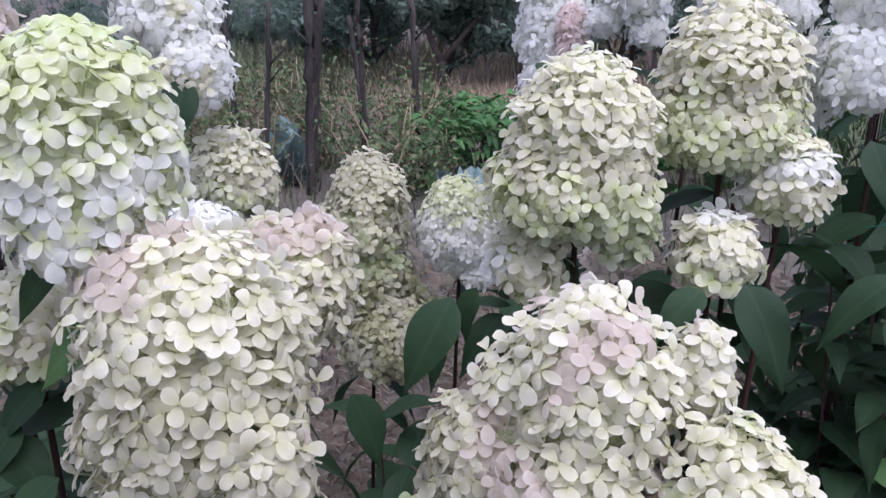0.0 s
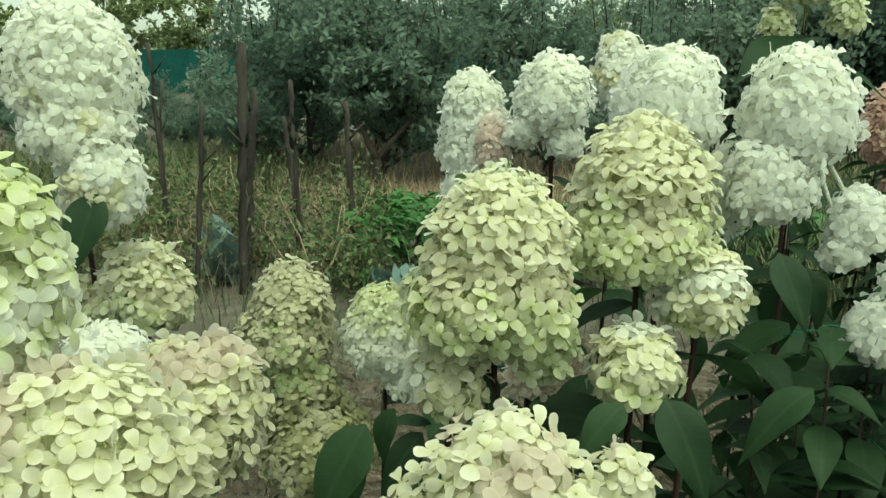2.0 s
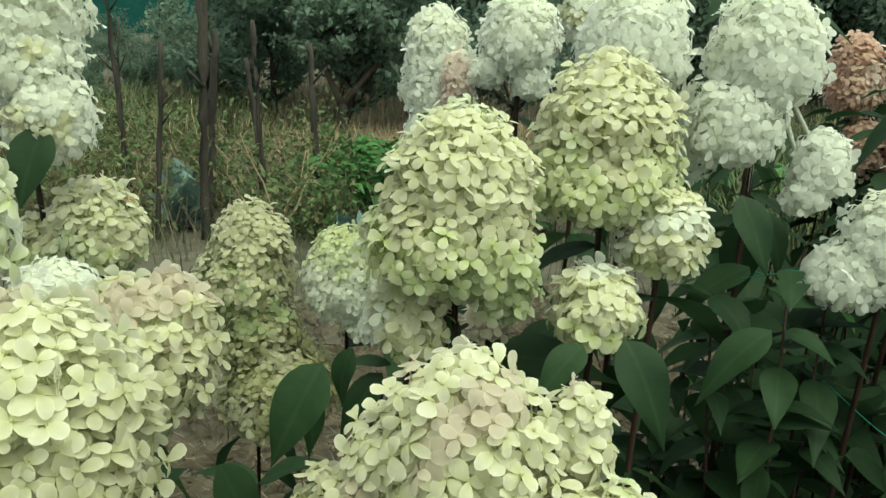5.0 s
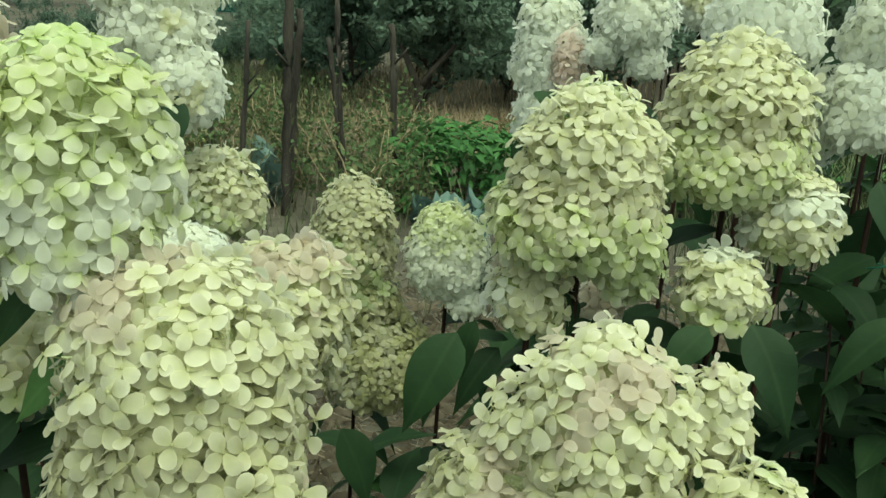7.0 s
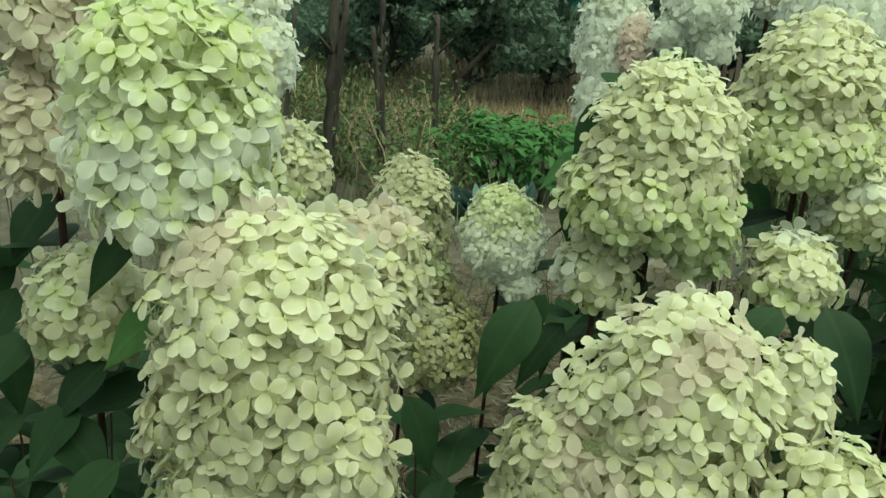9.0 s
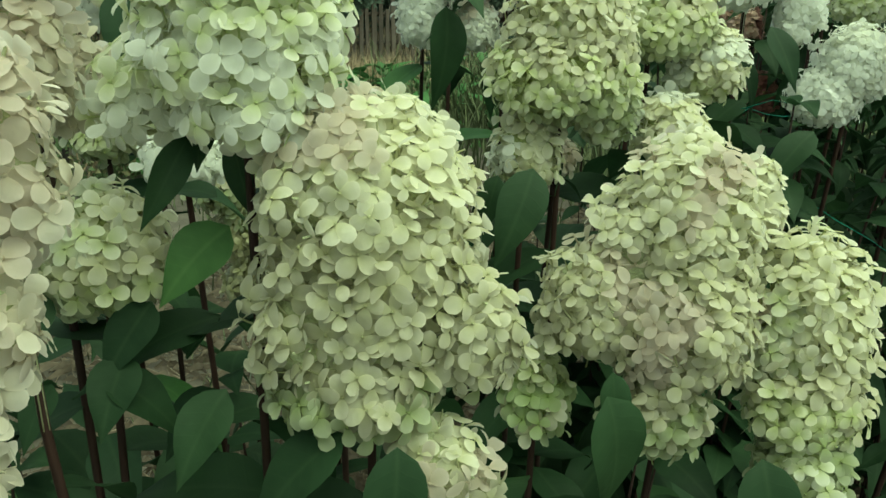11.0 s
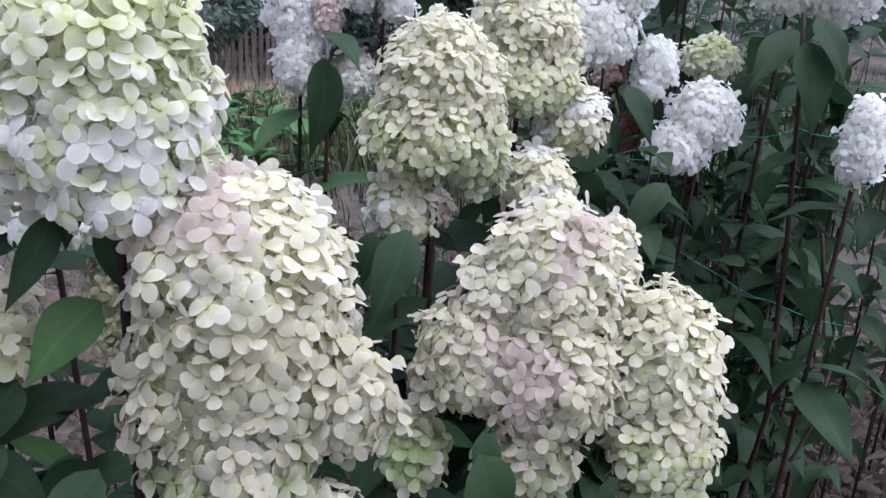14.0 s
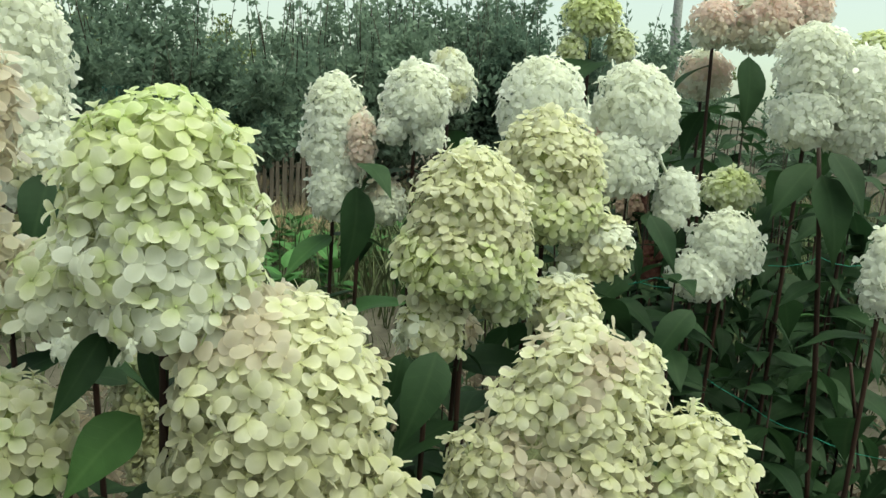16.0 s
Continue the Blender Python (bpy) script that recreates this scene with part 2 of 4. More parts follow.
def mesh_from(name, verts, faces, mat, smooth=True, uvs=None):
    me = bpy.data.meshes.new(name)
    me.from_pydata([tuple(v) for v in verts], [], faces)
    me.materials.append(mat)
    if smooth:
        me.polygons.foreach_set("use_smooth", [True] * len(me.polygons))
    if uvs is not None:
        layer = me.uv_layers.new(name="UVMap")
        loops = np.zeros(len(me.loops), dtype=np.int32)
        me.loops.foreach_get("vertex_index", loops)
        layer.data.foreach_set("uv", np.asarray(uvs, dtype=np.float32)[loops].ravel())
    me.update()
    return me


def child(name, me, parent, m=None, label=""):
    ob = new(name, me)
    ob.parent = parent
    if m is not None:
        ob.matrix_basis = m
    return tagged(ob, label) if label else ob


def empty(name, x, y, z=0.0):
    ob = new(name)
    ob.empty_display_size = 0.05
    ob.location = (x, y, z)
    return ob


def frame_of(normal, spin):
    """A turn whose z axis is the normal, spun about it."""
    n = np.asarray(normal, float)
    n = n / np.linalg.norm(n)
    a = np.cross(n, (0, 0, 1.0))
    if np.linalg.norm(a) < 0.05:
        a = np.cross(n, (0, 1.0, 0))
    a /= np.linalg.norm(a)
    b = np.cross(n, a)
    u = math.cos(spin) * a + math.sin(spin) * b
    return np.stack([u, np.cross(n, u), n], 1)


def tube(points, radii, sides=6):
    """Vertices and faces of a tapered tube along points."""
    pts = [np.asarray(p, float) for p in points]
    verts, faces = [], []
    for i, (p, r) in enumerate(zip(pts, radii)):
        d = pts[min(i + 1, len(pts) - 1)] - pts[max(i - 1, 0)]
        f = frame_of(d, 0.0)
        for k in range(sides):
            a = 2 * math.pi * k / sides
            verts.append(p + r * (math.cos(a) * f[:, 0] + math.sin(a) * f[:, 1]))
    for i in range(len(pts) - 1):
        for k in range(sides):
            j = (k + 1) % sides
            faces.append((i * sides + k, i * sides + j, (i + 1) * sides + j, (i + 1) * sides + k))
    faces.append(tuple(range(sides - 1, -1, -1)))
    faces.append(tuple((len(pts) - 1) * sides + k for k in range(sides)))
    return verts, faces


def add_to(verts, faces, more):
    n = len(verts)
    verts.extend(more[0])
    faces.extend([tuple(n + i for i in f) for f in more[1]])


# -- one floret: four rounded sepals in two crossed pairs round a tiny eye, on a thin stalk --
def floret_geometry(r):
    verts, faces, uvs = [], [], []
    spin = r.uniform(0, 1.6)
    count = 4 if r.random() < 0.85 else 3 if r.random() < 0.5 else 5
    rows = ((0.04, 0.17), (0.22, 0.60), (0.47, 0.97), (0.72, 0.98), (0.91, 0.66), (1.0, 0.24))
    umbrella, grown = r.uniform(-0.55, -0.05), r.uniform(0.90, 1.10)
    for k in range(count):
        a = spin + 2 * math.pi * k / count + r.uniform(-0.16, 0.16)
        length = grown * r.uniform(0.0094, 0.0126)
        wide = length * r.uniform(0.34, 0.43)
        lift, curl, cup, twist = 0.20 + r.uniform(-0.16, 0.22), umbrella + r.uniform(-0.35, 0.20), r.uniform(-0.40, 0.22), r.uniform(-0.35, 0.35)
        if r.random() < 0.24:  # a sepal that stands up or hangs, half folded
            lift, cup, twist = r.choice((0.9, -0.7)), r.uniform(0.2, 0.5), r.uniform(-0.6, 0.6)
        level = 0.0008 * (-1) ** k + r.uniform(-0.0004, 0.0004)
        n = len(verts)
        for u, w in rows:
            for c in (-1, 0, 1):
                x, y = length * (u - (0.03 if c and u == 1.0 else 0)), c * w * wide
                z = level + length * (lift * u + curl * u * u) + abs(c) * w * wide * cup + y * twist * u
                verts.append((x * math.cos(a) - y * math.sin(a), x * math.sin(a) + y * math.cos(a), z))
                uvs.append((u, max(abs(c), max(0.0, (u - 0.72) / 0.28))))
        for i in range(len(rows) - 1):
            for j in range(2):
                q = n + 3 * i + j
                faces.append((q, q + 3, q + 4, q + 1))
    n = len(verts)
    bend = (r.uniform(-0.006, 0.006), r.uniform(-0.006, 0.006))
    for z, e, c in ((-0.020, 0.0005, 1), (0.0, 0.0007, 0), (0.0017, 0.0012, 0)):
        for k in range(4):
            verts.append((bend[0] * c + e * math.cos(k * 1.5708), bend[1] * c + e * math.sin(k * 1.5708), z))
            uvs.append((0.0, 0.0))
    for i in (0, 4):
        for k in range(4):
            j = (k + 1) % 4
            faces.append((n + i + k, n + i + j, n + i + 4 + j, n + i + 4 + k))
    faces.append((n + 8, n + 9, n + 10, n + 11))
    return np.array(verts), faces, np.array(uvs)


SHAPES = [floret_geometry(random.Random(40 + i)) for i in range(20)]
FLORETS = {(c, i): mesh_from("floret", SHAPES[i][0], SHAPES[i][1], PETAL[c], True, SHAPES[i][2]) for c in PETAL for i in range(len(SHAPES))}

# colour of the florets of a head, from its base to its tip, and a second tint in patches with its share; the dark base
# of greencream and creamblush is partly painted shade
MIX = {
    "lime": (("ivory", "ivory", "pale_green", "ivory", "pale_green", "pale_green", "pale_lime", "lime"), "pale_green", 0.15),
    "limegreen": (("ivory", "cream", "pale_lime", "pale_lime", "lime"), "green", 0.15),
    "limewhite": (("ivory", "white", "ivory", "ivory", "pale_green", "pale_lime"), "cream", 0.10),
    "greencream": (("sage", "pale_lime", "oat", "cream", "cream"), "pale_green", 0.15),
    "green": (("green", "green", "pale_lime"), "cream", 0.25),
    "cream": (("pale_lime", "cream", "cream", "cream"), "ivory", 0.25),
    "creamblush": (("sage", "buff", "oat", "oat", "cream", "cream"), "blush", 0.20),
    "blush": (("cream", "buff", "blush", "cream"), "blush", 0.26),
    "ivory": (("white", "ivory", "ivory", "ivory"), "cream", 0.20),
    "whiteblush": (("ivory", "white", "white", "white", "ivory"), "blush", 0.22),
    "white": (("white", "white", "white", "white", "ivory"), "ivory", 0.15),
    "rose": (("rose", "rose", "rose"), "pink", 0.15),
    "dusk": (("dusk", "dusk", "rose"), "dusk", 0.3),
    "pinkcream": (("ivory", "blush", "pink", "pink", "pink"), "ivory", 0.22),
    "yellow": (("pale_lime", "pale_green", "yellow", "yellow"), "pale_green", 0.25),
    "tan": (("tan", "blush", "blush", "blush"), "tan", 0.40),
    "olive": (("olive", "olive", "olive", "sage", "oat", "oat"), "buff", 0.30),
}


def leaf_geometry(r, length=1.0, half=0.235, droop=0.42, fold=0.36, rows=10, point=0.99):
    """A pointed oval leaf along +y with a folded midrib, wavy edge and bent tip."""
    verts, faces, uvs = [], [], []
    bend, wave, side = r.uniform(0.6, 1.4) * droop, r.uniform(0.01, 0.03), r.uniform(-0.08, 0.08)
    for i in range(rows):
        u = i / (rows - 1)
        w = half * (math.sin(math.pi * min(1.0, u ** 0.72)) ** point * (1 - 0.15 * u) * (1 - 0.45 * max(0.0, (u - 0.72) / 0.28) ** 1.5 * (point < 1)) + 0.006) * 1.12
        for s in (-1.0, -0.5, 0.0, 0.5, 1.0):
            z = -bend * u * u + fold * abs(s) * w - 0.35 * (abs(s) * w) ** 1.5 + wave * math.sin(9 * u + 3 * s) * abs(s)
            verts.append(((s * w + side * u * u) * length, u * length, z * length))
            uvs.append((s * w, u))
    for i in range(rows - 1):
        for j in range(4):
            q = 5 * i + j
            faces.append((q, q + 1, q + 6, q + 5))
    return verts, faces, uvs


def leaf_meshes(name, mat, count, seed, **shape):
    made = []
    for i in range(count):
        v, f, uv = leaf_geometry(random.Random(seed + i), **shape)
        made.append(mesh_from(name, v, f, mat, True, uv))
    return made


LEAVES = leaf_meshes("leaf", LEAF, 6, 100)
PALE_LEAVES = leaf_meshes("leaf", PALE_LEAF, 3, 120)


def leaf_pose(base, direction, length, roll=0.0, width=1.0):
    d = np.asarray(direction, float)
    d = d / np.linalg.norm(d)
    x = np.cross(d, (0, 0, 1.0))
    x = x / max(np.linalg.norm(x), 1e-3)
    z = np.cross(x, d)
    c, s = math.cos(roll), math.sin(roll)
    x, z = c * x + s * z, c * z - s * x
    m = Matrix(((x[0], d[0], z[0], base[0]), (x[1], d[1], z[1], base[1]), (x[2], d[2], z[2], base[2]), (0, 0, 0, 1)))
    return m @ Matrix.Diagonal((length * width, length, length, 1))


def lobe_radius(v):
    """Outline of a panicle lobe: v from -1 (base) to 1 (tip), fuller below the middle."""
    return math.sqrt(max(0.0, 1 - abs(v) ** 2.85)) * (1.0 - 0.19 * v) * 0.955


def lobe_core(lobe, shrink):
    x, y, z, r, a = lobe
    verts, faces, n, k = [], [], 7, 10
    for i in range(n + 1):
        v = -1 + 2 * i / n
        rr = max(0.002, lobe_radius(v) * r * shrink)
        for j in range(k):
            t = 2 * math.pi * j / k
            verts.append((x + rr * math.cos(t), y + rr * math.sin(t), z + v * a * shrink))
    for i in range(n):
        for j in range(k):
            q = (j + 1) % k
            faces.append((i * k + j, i * k + q, i * k + k + q, i * k + k + j))
    faces.append(tuple(range(k - 1, -1, -1)))
    faces.append(tuple(n * k + j for j in range(k)))
    return verts, faces


def inside(p, lobe, grow=0.86):
    x, y, z, r, a = lobe
    v = (p[2] - z) / (a * grow)
    return abs(v) < 1 and math.hypot(p[0] - x, p[1] - y) < lobe_radius(v) * r * grow


bloom_count = 0


def bloom(label, mix, lobes, lean=(0.0, 0.0), spacing=0.0116, size=1.0, leaf_pairs=6, leaf_size=0.115, ground=0.0, stem=STEM):
    """A flowering hydrangea stem: head with florets, cane and leaves."""
    global bloom_count
    bloom_count += 1
    r = random.Random(500 + bloom_count)
    lobes = [tuple(l) for l in lobes]
    spacing *= size
    low = min(l[2] - l[4] for l in lobes)
    top = max(l[2] + l[4] for l in lobes)
    cx, cy = lobes[0][0], lobes[0][1]
    bx, by = cx + lean[0] + r.uniform(-0.03, 0.03), cy + 0.04 + lean[1] + r.uniform(-0.03, 0.03)
    thing = tagged(empty("hydrangea_flower", bx, by, ground), label, "hydrangea flower", "hydrangea flowers in the border")
    inv = Matrix.Translation((-bx, -by, -ground))
    # cane
    knee = (cx * 0.35 + bx * 0.65 + r.uniform(-0.015, 0.015), cy * 0.35 + by * 0.65, ground + (low - ground) * 0.45)
    path = [(bx, by, ground - 0.02), knee, (cx, cy, low + 0.01), (cx, cy, (low + top) / 2)]
    v, f = tube(path, (0.0042, 0.0036, 0.0030, 0.0020), 7)
    child("stem", mesh_from("stem", v, f, stem), thing, inv)
    # head: branched core
    v, f = [], []
    for l in lobes:
        add_to(v, f, lobe_core(l, 0.70))
        add_to(v, f, tube([lobes[0][:3], l[:3]] if l is not lobes[0] else [path[2], l[:3]], (0.003, 0.002), 5))
        for k in range(10):
            t, h = r.uniform(0, 6.28), r.uniform(-0.8, 0.9)
            rr = lobe_radius(h) * l[3] * 0.97
            tip = (l[0] + rr * math.cos(t), l[1] + rr * math.sin(t), l[2] + h * l[4])
            add_to(v, f, tube([(l[0], l[1], l[2] + (h - 0.5) * l[4] * 0.7), tip], (0.0018, 0.0009), 4))
    head = child("flower_head", mesh_from("flower_head", v, f, WHITE_CORE if mix in ("white", "ivory", "limewhite", "pinkcream") else PALE_CORE if mix in ("lime", "blush", "creamblush", "tan") else CORE), thing, inv)
    pale = mix in ("white", "ivory", "limewhite", "whiteblush", "pinkcream")
    # florets: an open outer layer and a second one that shows between them
    spots = []
    for outer, gap in ((True, spacing), (False, spacing * 1.08)):
        placed = np.zeros((0, 3))
        for li, l in enumerate(lobes):
            x, y, z, rad, a = l
            area = 4 * math.pi * rad * (rad + a) / 2
            for _ in range(int(area / gap ** 2 * 4.0)):
                vv, t = r.uniform(-1, 1), r.uniform(0, 2 * math.pi)
                vv = math.sin(vv * math.pi / 2) if r.random() < 0.35 else vv
                rr = lobe_radius(vv) * rad
                p = np.array((x + rr * math.cos(t), y + rr * math.sin(t), z + vv * a * 0.97))
                if any(inside(p, o, 0.93) for k, o in enumerate(lobes) if k != li):
                    continue
                if len(placed) and ((placed - p) ** 2).sum(1).min() < gap * gap * r.uniform(0.75, 1.15):
                    continue
                if not outer and p[1] > cy + 0.3 * lobes[0][3]:
                    continue
                placed = np.vstack((placed, p))
                out = (r.uniform(0.95, 1.05) if r.random() < 0.93 else r.uniform(1.05, 1.13)) if outer else r.uniform(0.78, 0.88)
                out *= 1 + 0.10 * noise.noise(Vector(p) * 20.0) + 0.09 * noise.noise(Vector(p) * 45.0)
                p = np.array((x + (p[0] - x) * out, y + (p[1] - y) * out, z + (p[2] - z) * min(out, 1.03)))
                rise = math.atan2(vv / a, max(0.05, lobe_radius(vv)) / rad)
                wild = r.random() < (0.38 if mix in ("creamblush", "blush", "olive", "tan") else 0.16)
                rise = max(0.0, min(1.08, 0.60 * rise + (0.36 if pale else 0.64))) + r.gauss(-0.25 if wild else 0.0, 0.5 if wild else 0.18 if pale else 0.24)
                az = t + r.gauss(0, 0.6 if wild else 0.32)
                n = np.array((math.cos(az) * math.cos(rise), math.sin(az) * math.cos(rise), math.sin(rise)))
                spots.append((p, n / np.linalg.norm(n), outer))
    stuff = {}
    made = 0
    spots.sort(key=lambda spot: spot[0][1] + (0.0 if spot[2] else 1.0))
    most = 136 if cy < 0.82 else 60
    for p, n, outer in spots:
        if p[1] > cy + 0.45 * lobes[0][3] and r.random() < 0.45:
            continue
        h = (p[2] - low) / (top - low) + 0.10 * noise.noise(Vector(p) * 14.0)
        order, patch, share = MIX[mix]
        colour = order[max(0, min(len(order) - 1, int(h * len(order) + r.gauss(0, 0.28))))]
        tip_blush = 0.5 * (h - 0.6) if mix == "creamblush" else 0.0
        if noise.noise(Vector(p) * 20.0 + Vector((5.0, 2.0, 9.0))) + tip_blush + r.gauss(0, 0.05) > 0.55 - 1.2 * share:
            colour = patch
        shape, scale = r.randrange(len(SHAPES)), r.uniform(0.92, 1.18) * size
        turn = frame_of(n, r.uniform(0, 6.28)) * scale
        if outer and p[1] < cy + 0.2 * lobes[0][3] and made < most:
            m = Matrix([[*turn[i], p[i]] for i in range(3)] + [[0, 0, 0, 1]])
            child("floret", FLORETS[colour, shape], head, m)
            made += 1
        else:
            vs, fs, ts = stuff.setdefault(colour, ([], [], []))
            add_to(vs, fs, (SHAPES[shape][0] @ turn.T + p, SHAPES[shape][1]))
            ts.extend(SHAPES[shape][2])
    verts, faces, mats, uvs = [], [], [], []
    for k, (vs, fs, ts) in enumerate(stuff.values()):
        mats += [k] * len(fs)
        uvs += ts
        add_to(verts, faces, (vs, fs))
    if verts:
        names = list(stuff)
        me = mesh_from("blossom_backing", verts, faces, PETAL[names[0]], True, uvs)
        for c in names[1:]:
            me.materials.append(PETAL[c])
        me.polygons.foreach_set("material_index", mats)
        tagged(child("blossom_backing", me, head), kind="stuff")
    # leaves in opposite pairs
    r = random.Random(700 + bloom_count)
    turn = r.uniform(0, 3.14)
    for k in range(leaf_pairs):
        h = low - 0.03 - k * r.uniform(0.075, 0.12)
        if h < ground + 0.1:
            break
        s = (h - ground) / (low - ground)
        px, py = bx + (cx - bx) * s, by + (cy - by) * s
        turn += 1.57 + r.uniform(-0.3, 0.3)
        for side in (0, math.pi):
            a = turn + side + r.uniform(-0.2, 0.2)
            if math.sin(a) < -0.25 and h > low - 0.24:
                continue
            d = (math.cos(a), math.sin(a), r.uniform(-0.55, 0.15))
            m = inv @ leaf_pose((px, py, h), d, leaf_size * r.uniform(0.75, 1.2), r.uniform(-0.3, 0.3), r.uniform(0.85, 1.1))
            child("leaf", r.choice(LEAVES if r.random() < 0.97 else PALE_LEAVES), thing, m)
    return thing


def leaf_on(thing, base, tip, width=1.0, roll=0.0, pale=False):
    """One large leaf of a flowering stem, from its base to its tip."""
    d = np.subtract(tip, base)
    length = float(np.linalg.norm(d))
    pool = PALE_LEAVES if pale else LEAVES
    m = Matrix.Translation(-thing.location) @ leaf_pose(base, d, length, roll, width)
    child("leaf", pool[int(length * 1000) % len(pool)], thing, m)


shoot_count = 0


def shoot(x, y, height, dx, dy, size, gap, label="leafy hydrangea shoot with dark green pointed leaves"):
    """A shoot without a flower: cane with leaves in opposite pairs."""
    global shoot_count
    shoot_count += 1
    r = random.Random(900 + shoot_count)
    g = ground_height(x, y)
    t = tagged(empty("hydrangea_shoot", x, y, g), label, "hydrangea shoot", "leafy shoots of the hydrangeas")
    pts = [(dx * u * u, dy * u * u, height * u - 0.02) for u in (0, 0.33, 0.66, 1.0)]
    v, f = tube(pts, (0.0036, 0.0032, 0.0026, 0.0012), 6)
    child("stem", mesh_from("stem", v, f, STEM), t)
    turn, h = r.uniform(0, 3.14), height
    while h > 0.32:
        u = h / height
        turn += 1.57 + r.uniform(-0.35, 0.35)
        for side in (0, math.pi):
            a = turn + side + r.uniform(-0.25, 0.25)
            d = (math.cos(a), math.sin(a), r.uniform(-0.6, 0.25) + 0.5 * (u > 0.97))
            m = leaf_pose((dx * u * u, dy * u * u, h - 0.02), d, size * r.uniform(0.7, 1.2) * (0.75 if u > 0.95 else 1), r.uniform(-0.35, 0.35), r.uniform(0.85, 1.1))
            child("leaf", r.choice(LEAVES if r.random() < 0.98 else PALE_LEAVES), t, m)
        h -= gap * r.uniform(0.8, 1.25)
    return t


# ---- ground ----
def ground_height(x, y):
    return 0.03 * math.sin(x * 0.9 + 1.0) * math.sin(y * 0.7) + 0.015 * math.sin(x * 3.1) * math.cos(y * 2.7)


def make_ground():
    edges = [-400, -150, -60, -30] + [-20 + 0.8 * i for i in range(63)] + [40, 70, 160, 400]
    verts = [(x, y, ground_height(x, y) if abs(x) < 30 and abs(y) < 30 else 0.0) for y in edges for x in edges]
    n = len(edges)
    faces = [(j * n + i, j * n + i + 1, (j + 1) * n + i + 1, (j + 1) * n + i) for j in range(n - 1) for i in range(n - 1)]
    ob = new("ground", mesh_from("ground", verts, faces, SOIL))
    tagged(ob, "dry brown garden soil with straw and sparse grass", "ground", kind="structure")


make_ground()


def blades(name, label, mat, count, area, height, width, lean, seed, lay=False, category="grass"):
    """Loose stalks or blades strewn over a stretch of ground; nobody could count them."""
    g = np.random.default_rng(seed)
    verts, faces = [], []
    for _ in range(count):
        # thinning out unevenly towards the edges of the stretch
        while True:
            a, b = g.uniform(-1.15, 1.15, 2)
            edge = (abs(a) ** 3 + abs(b) ** 3) ** (1 / 3) + 0.25 * noise.noise(Vector((a * 3, b * 3, seed)))
            if edge < g.uniform(0.7, 1.1):
                break
        x, y = (area[0] + area[1]) / 2 + a * (area[1] - area[0]) / 2, (area[2] + area[3]) / 2 + b * (area[3] - area[2]) / 2
        z = ground_height(x, y)
        a, h, w = g.uniform(0, 6.28), height * g.uniform(0.5, 1.3), width * g.uniform(0.7, 1.3)
        dx, dy = math.cos(a), math.sin(a)
        n = len(verts)
        if lay:
            z += g.uniform(0.003, 0.03)
            rise = g.uniform(-0.01, 0.03)
            verts += [(x - dy * w, y + dx * w, z), (x + dy * w, y - dx * w, z + 0.002),
                      (x + dx * h * 0.5, y + dy * h * 0.5, z + rise + 0.008), (x + dx * h, y + dy * h, z + rise * 0.4)]
            faces += [(n, n + 1, n + 2), (n, n + 2, n + 3)]
        else:
            l = lean * g.uniform(0.2, 1.0)
            verts += [(x - dy * w, y + dx * w, z), (x + dy * w, y - dx * w, z),
                      (x + dx * l * h * 0.4 + dy * w * 0.7, y + dy * l * h * 0.4 - dx * w * 0.7, z + h * 0.6),
                      (x + dx * l * h * 0.4 - dy * w * 0.7, y + dy * l * h * 0.4 + dx * w * 0.7, z + h * 0.6),
                      (x + dx * l * h, y + dy * l * h, z + h)]
            faces += [(n, n + 1, n + 2, n + 3), (n + 3, n + 2, n + 4)]
    ob = new(name, mesh_from(name, verts, faces, mat, False))
    return tagged(ob, label, category, kind="stuff")


blades("straw_mulch", "loose dry straw mulch under the shrubs", STRAW, 16000, (-1.6, 2.8, 0.2, 3.4), 0.09, 0.0011, 0, 3, True, "straw")
blades("straw_litter", "fine pinkish-brown straw litter on the soil between stems", STRAW, 14000, (-0.7, 1.7, 0.25, 1.8), 0.06, 0.0010, 0, 13, True, "straw")
blades("dry_grass", "dry brown grass behind the vegetable bed", DRY_GRASS, 15000, (-6, 12, 6.5, 14), 0.26, 0.0035, 0.9, 4)
blades("dry_grass_strip", "parched brown grass strip before the apple trees", DRY_GRASS, 9000, (-0.7, 2.6, 6.3, 8.6), 0.16, 0.004, 1.3, 14)
blades("meadow_grass", "straggling green grass and weeds between the beds", WEED, 9000, (-5, 9, 2.6, 8.5), 0.17, 0.0035, 0.8, 5)


blades("weed_thicket", "tall green weeds and grass beyond the bed", WEED, 9000, (-6.5, -0.6, 6.8, 11), 0.34, 0.0045, 1.2, 6)
blades("green_weeds", "knee-high green weeds beside the shrubs", WEED, 12000, (1.6, 8.0, 2.2, 7.0), 0.5, 0.006, 0.9, 16)
blades("path_grass", "short worn grass along the garden path", WEED, 14000, (-5, 7, -4, 2.6), 0.06, 0.003, 0.9, 26)
blades("dry_stalks", "dry pale stalks standing among the tomatoes", STRAW, 1400, (-2.6, 0.4, 4.4, 6.6), 0.38, 0.0018, 1.3, 8)


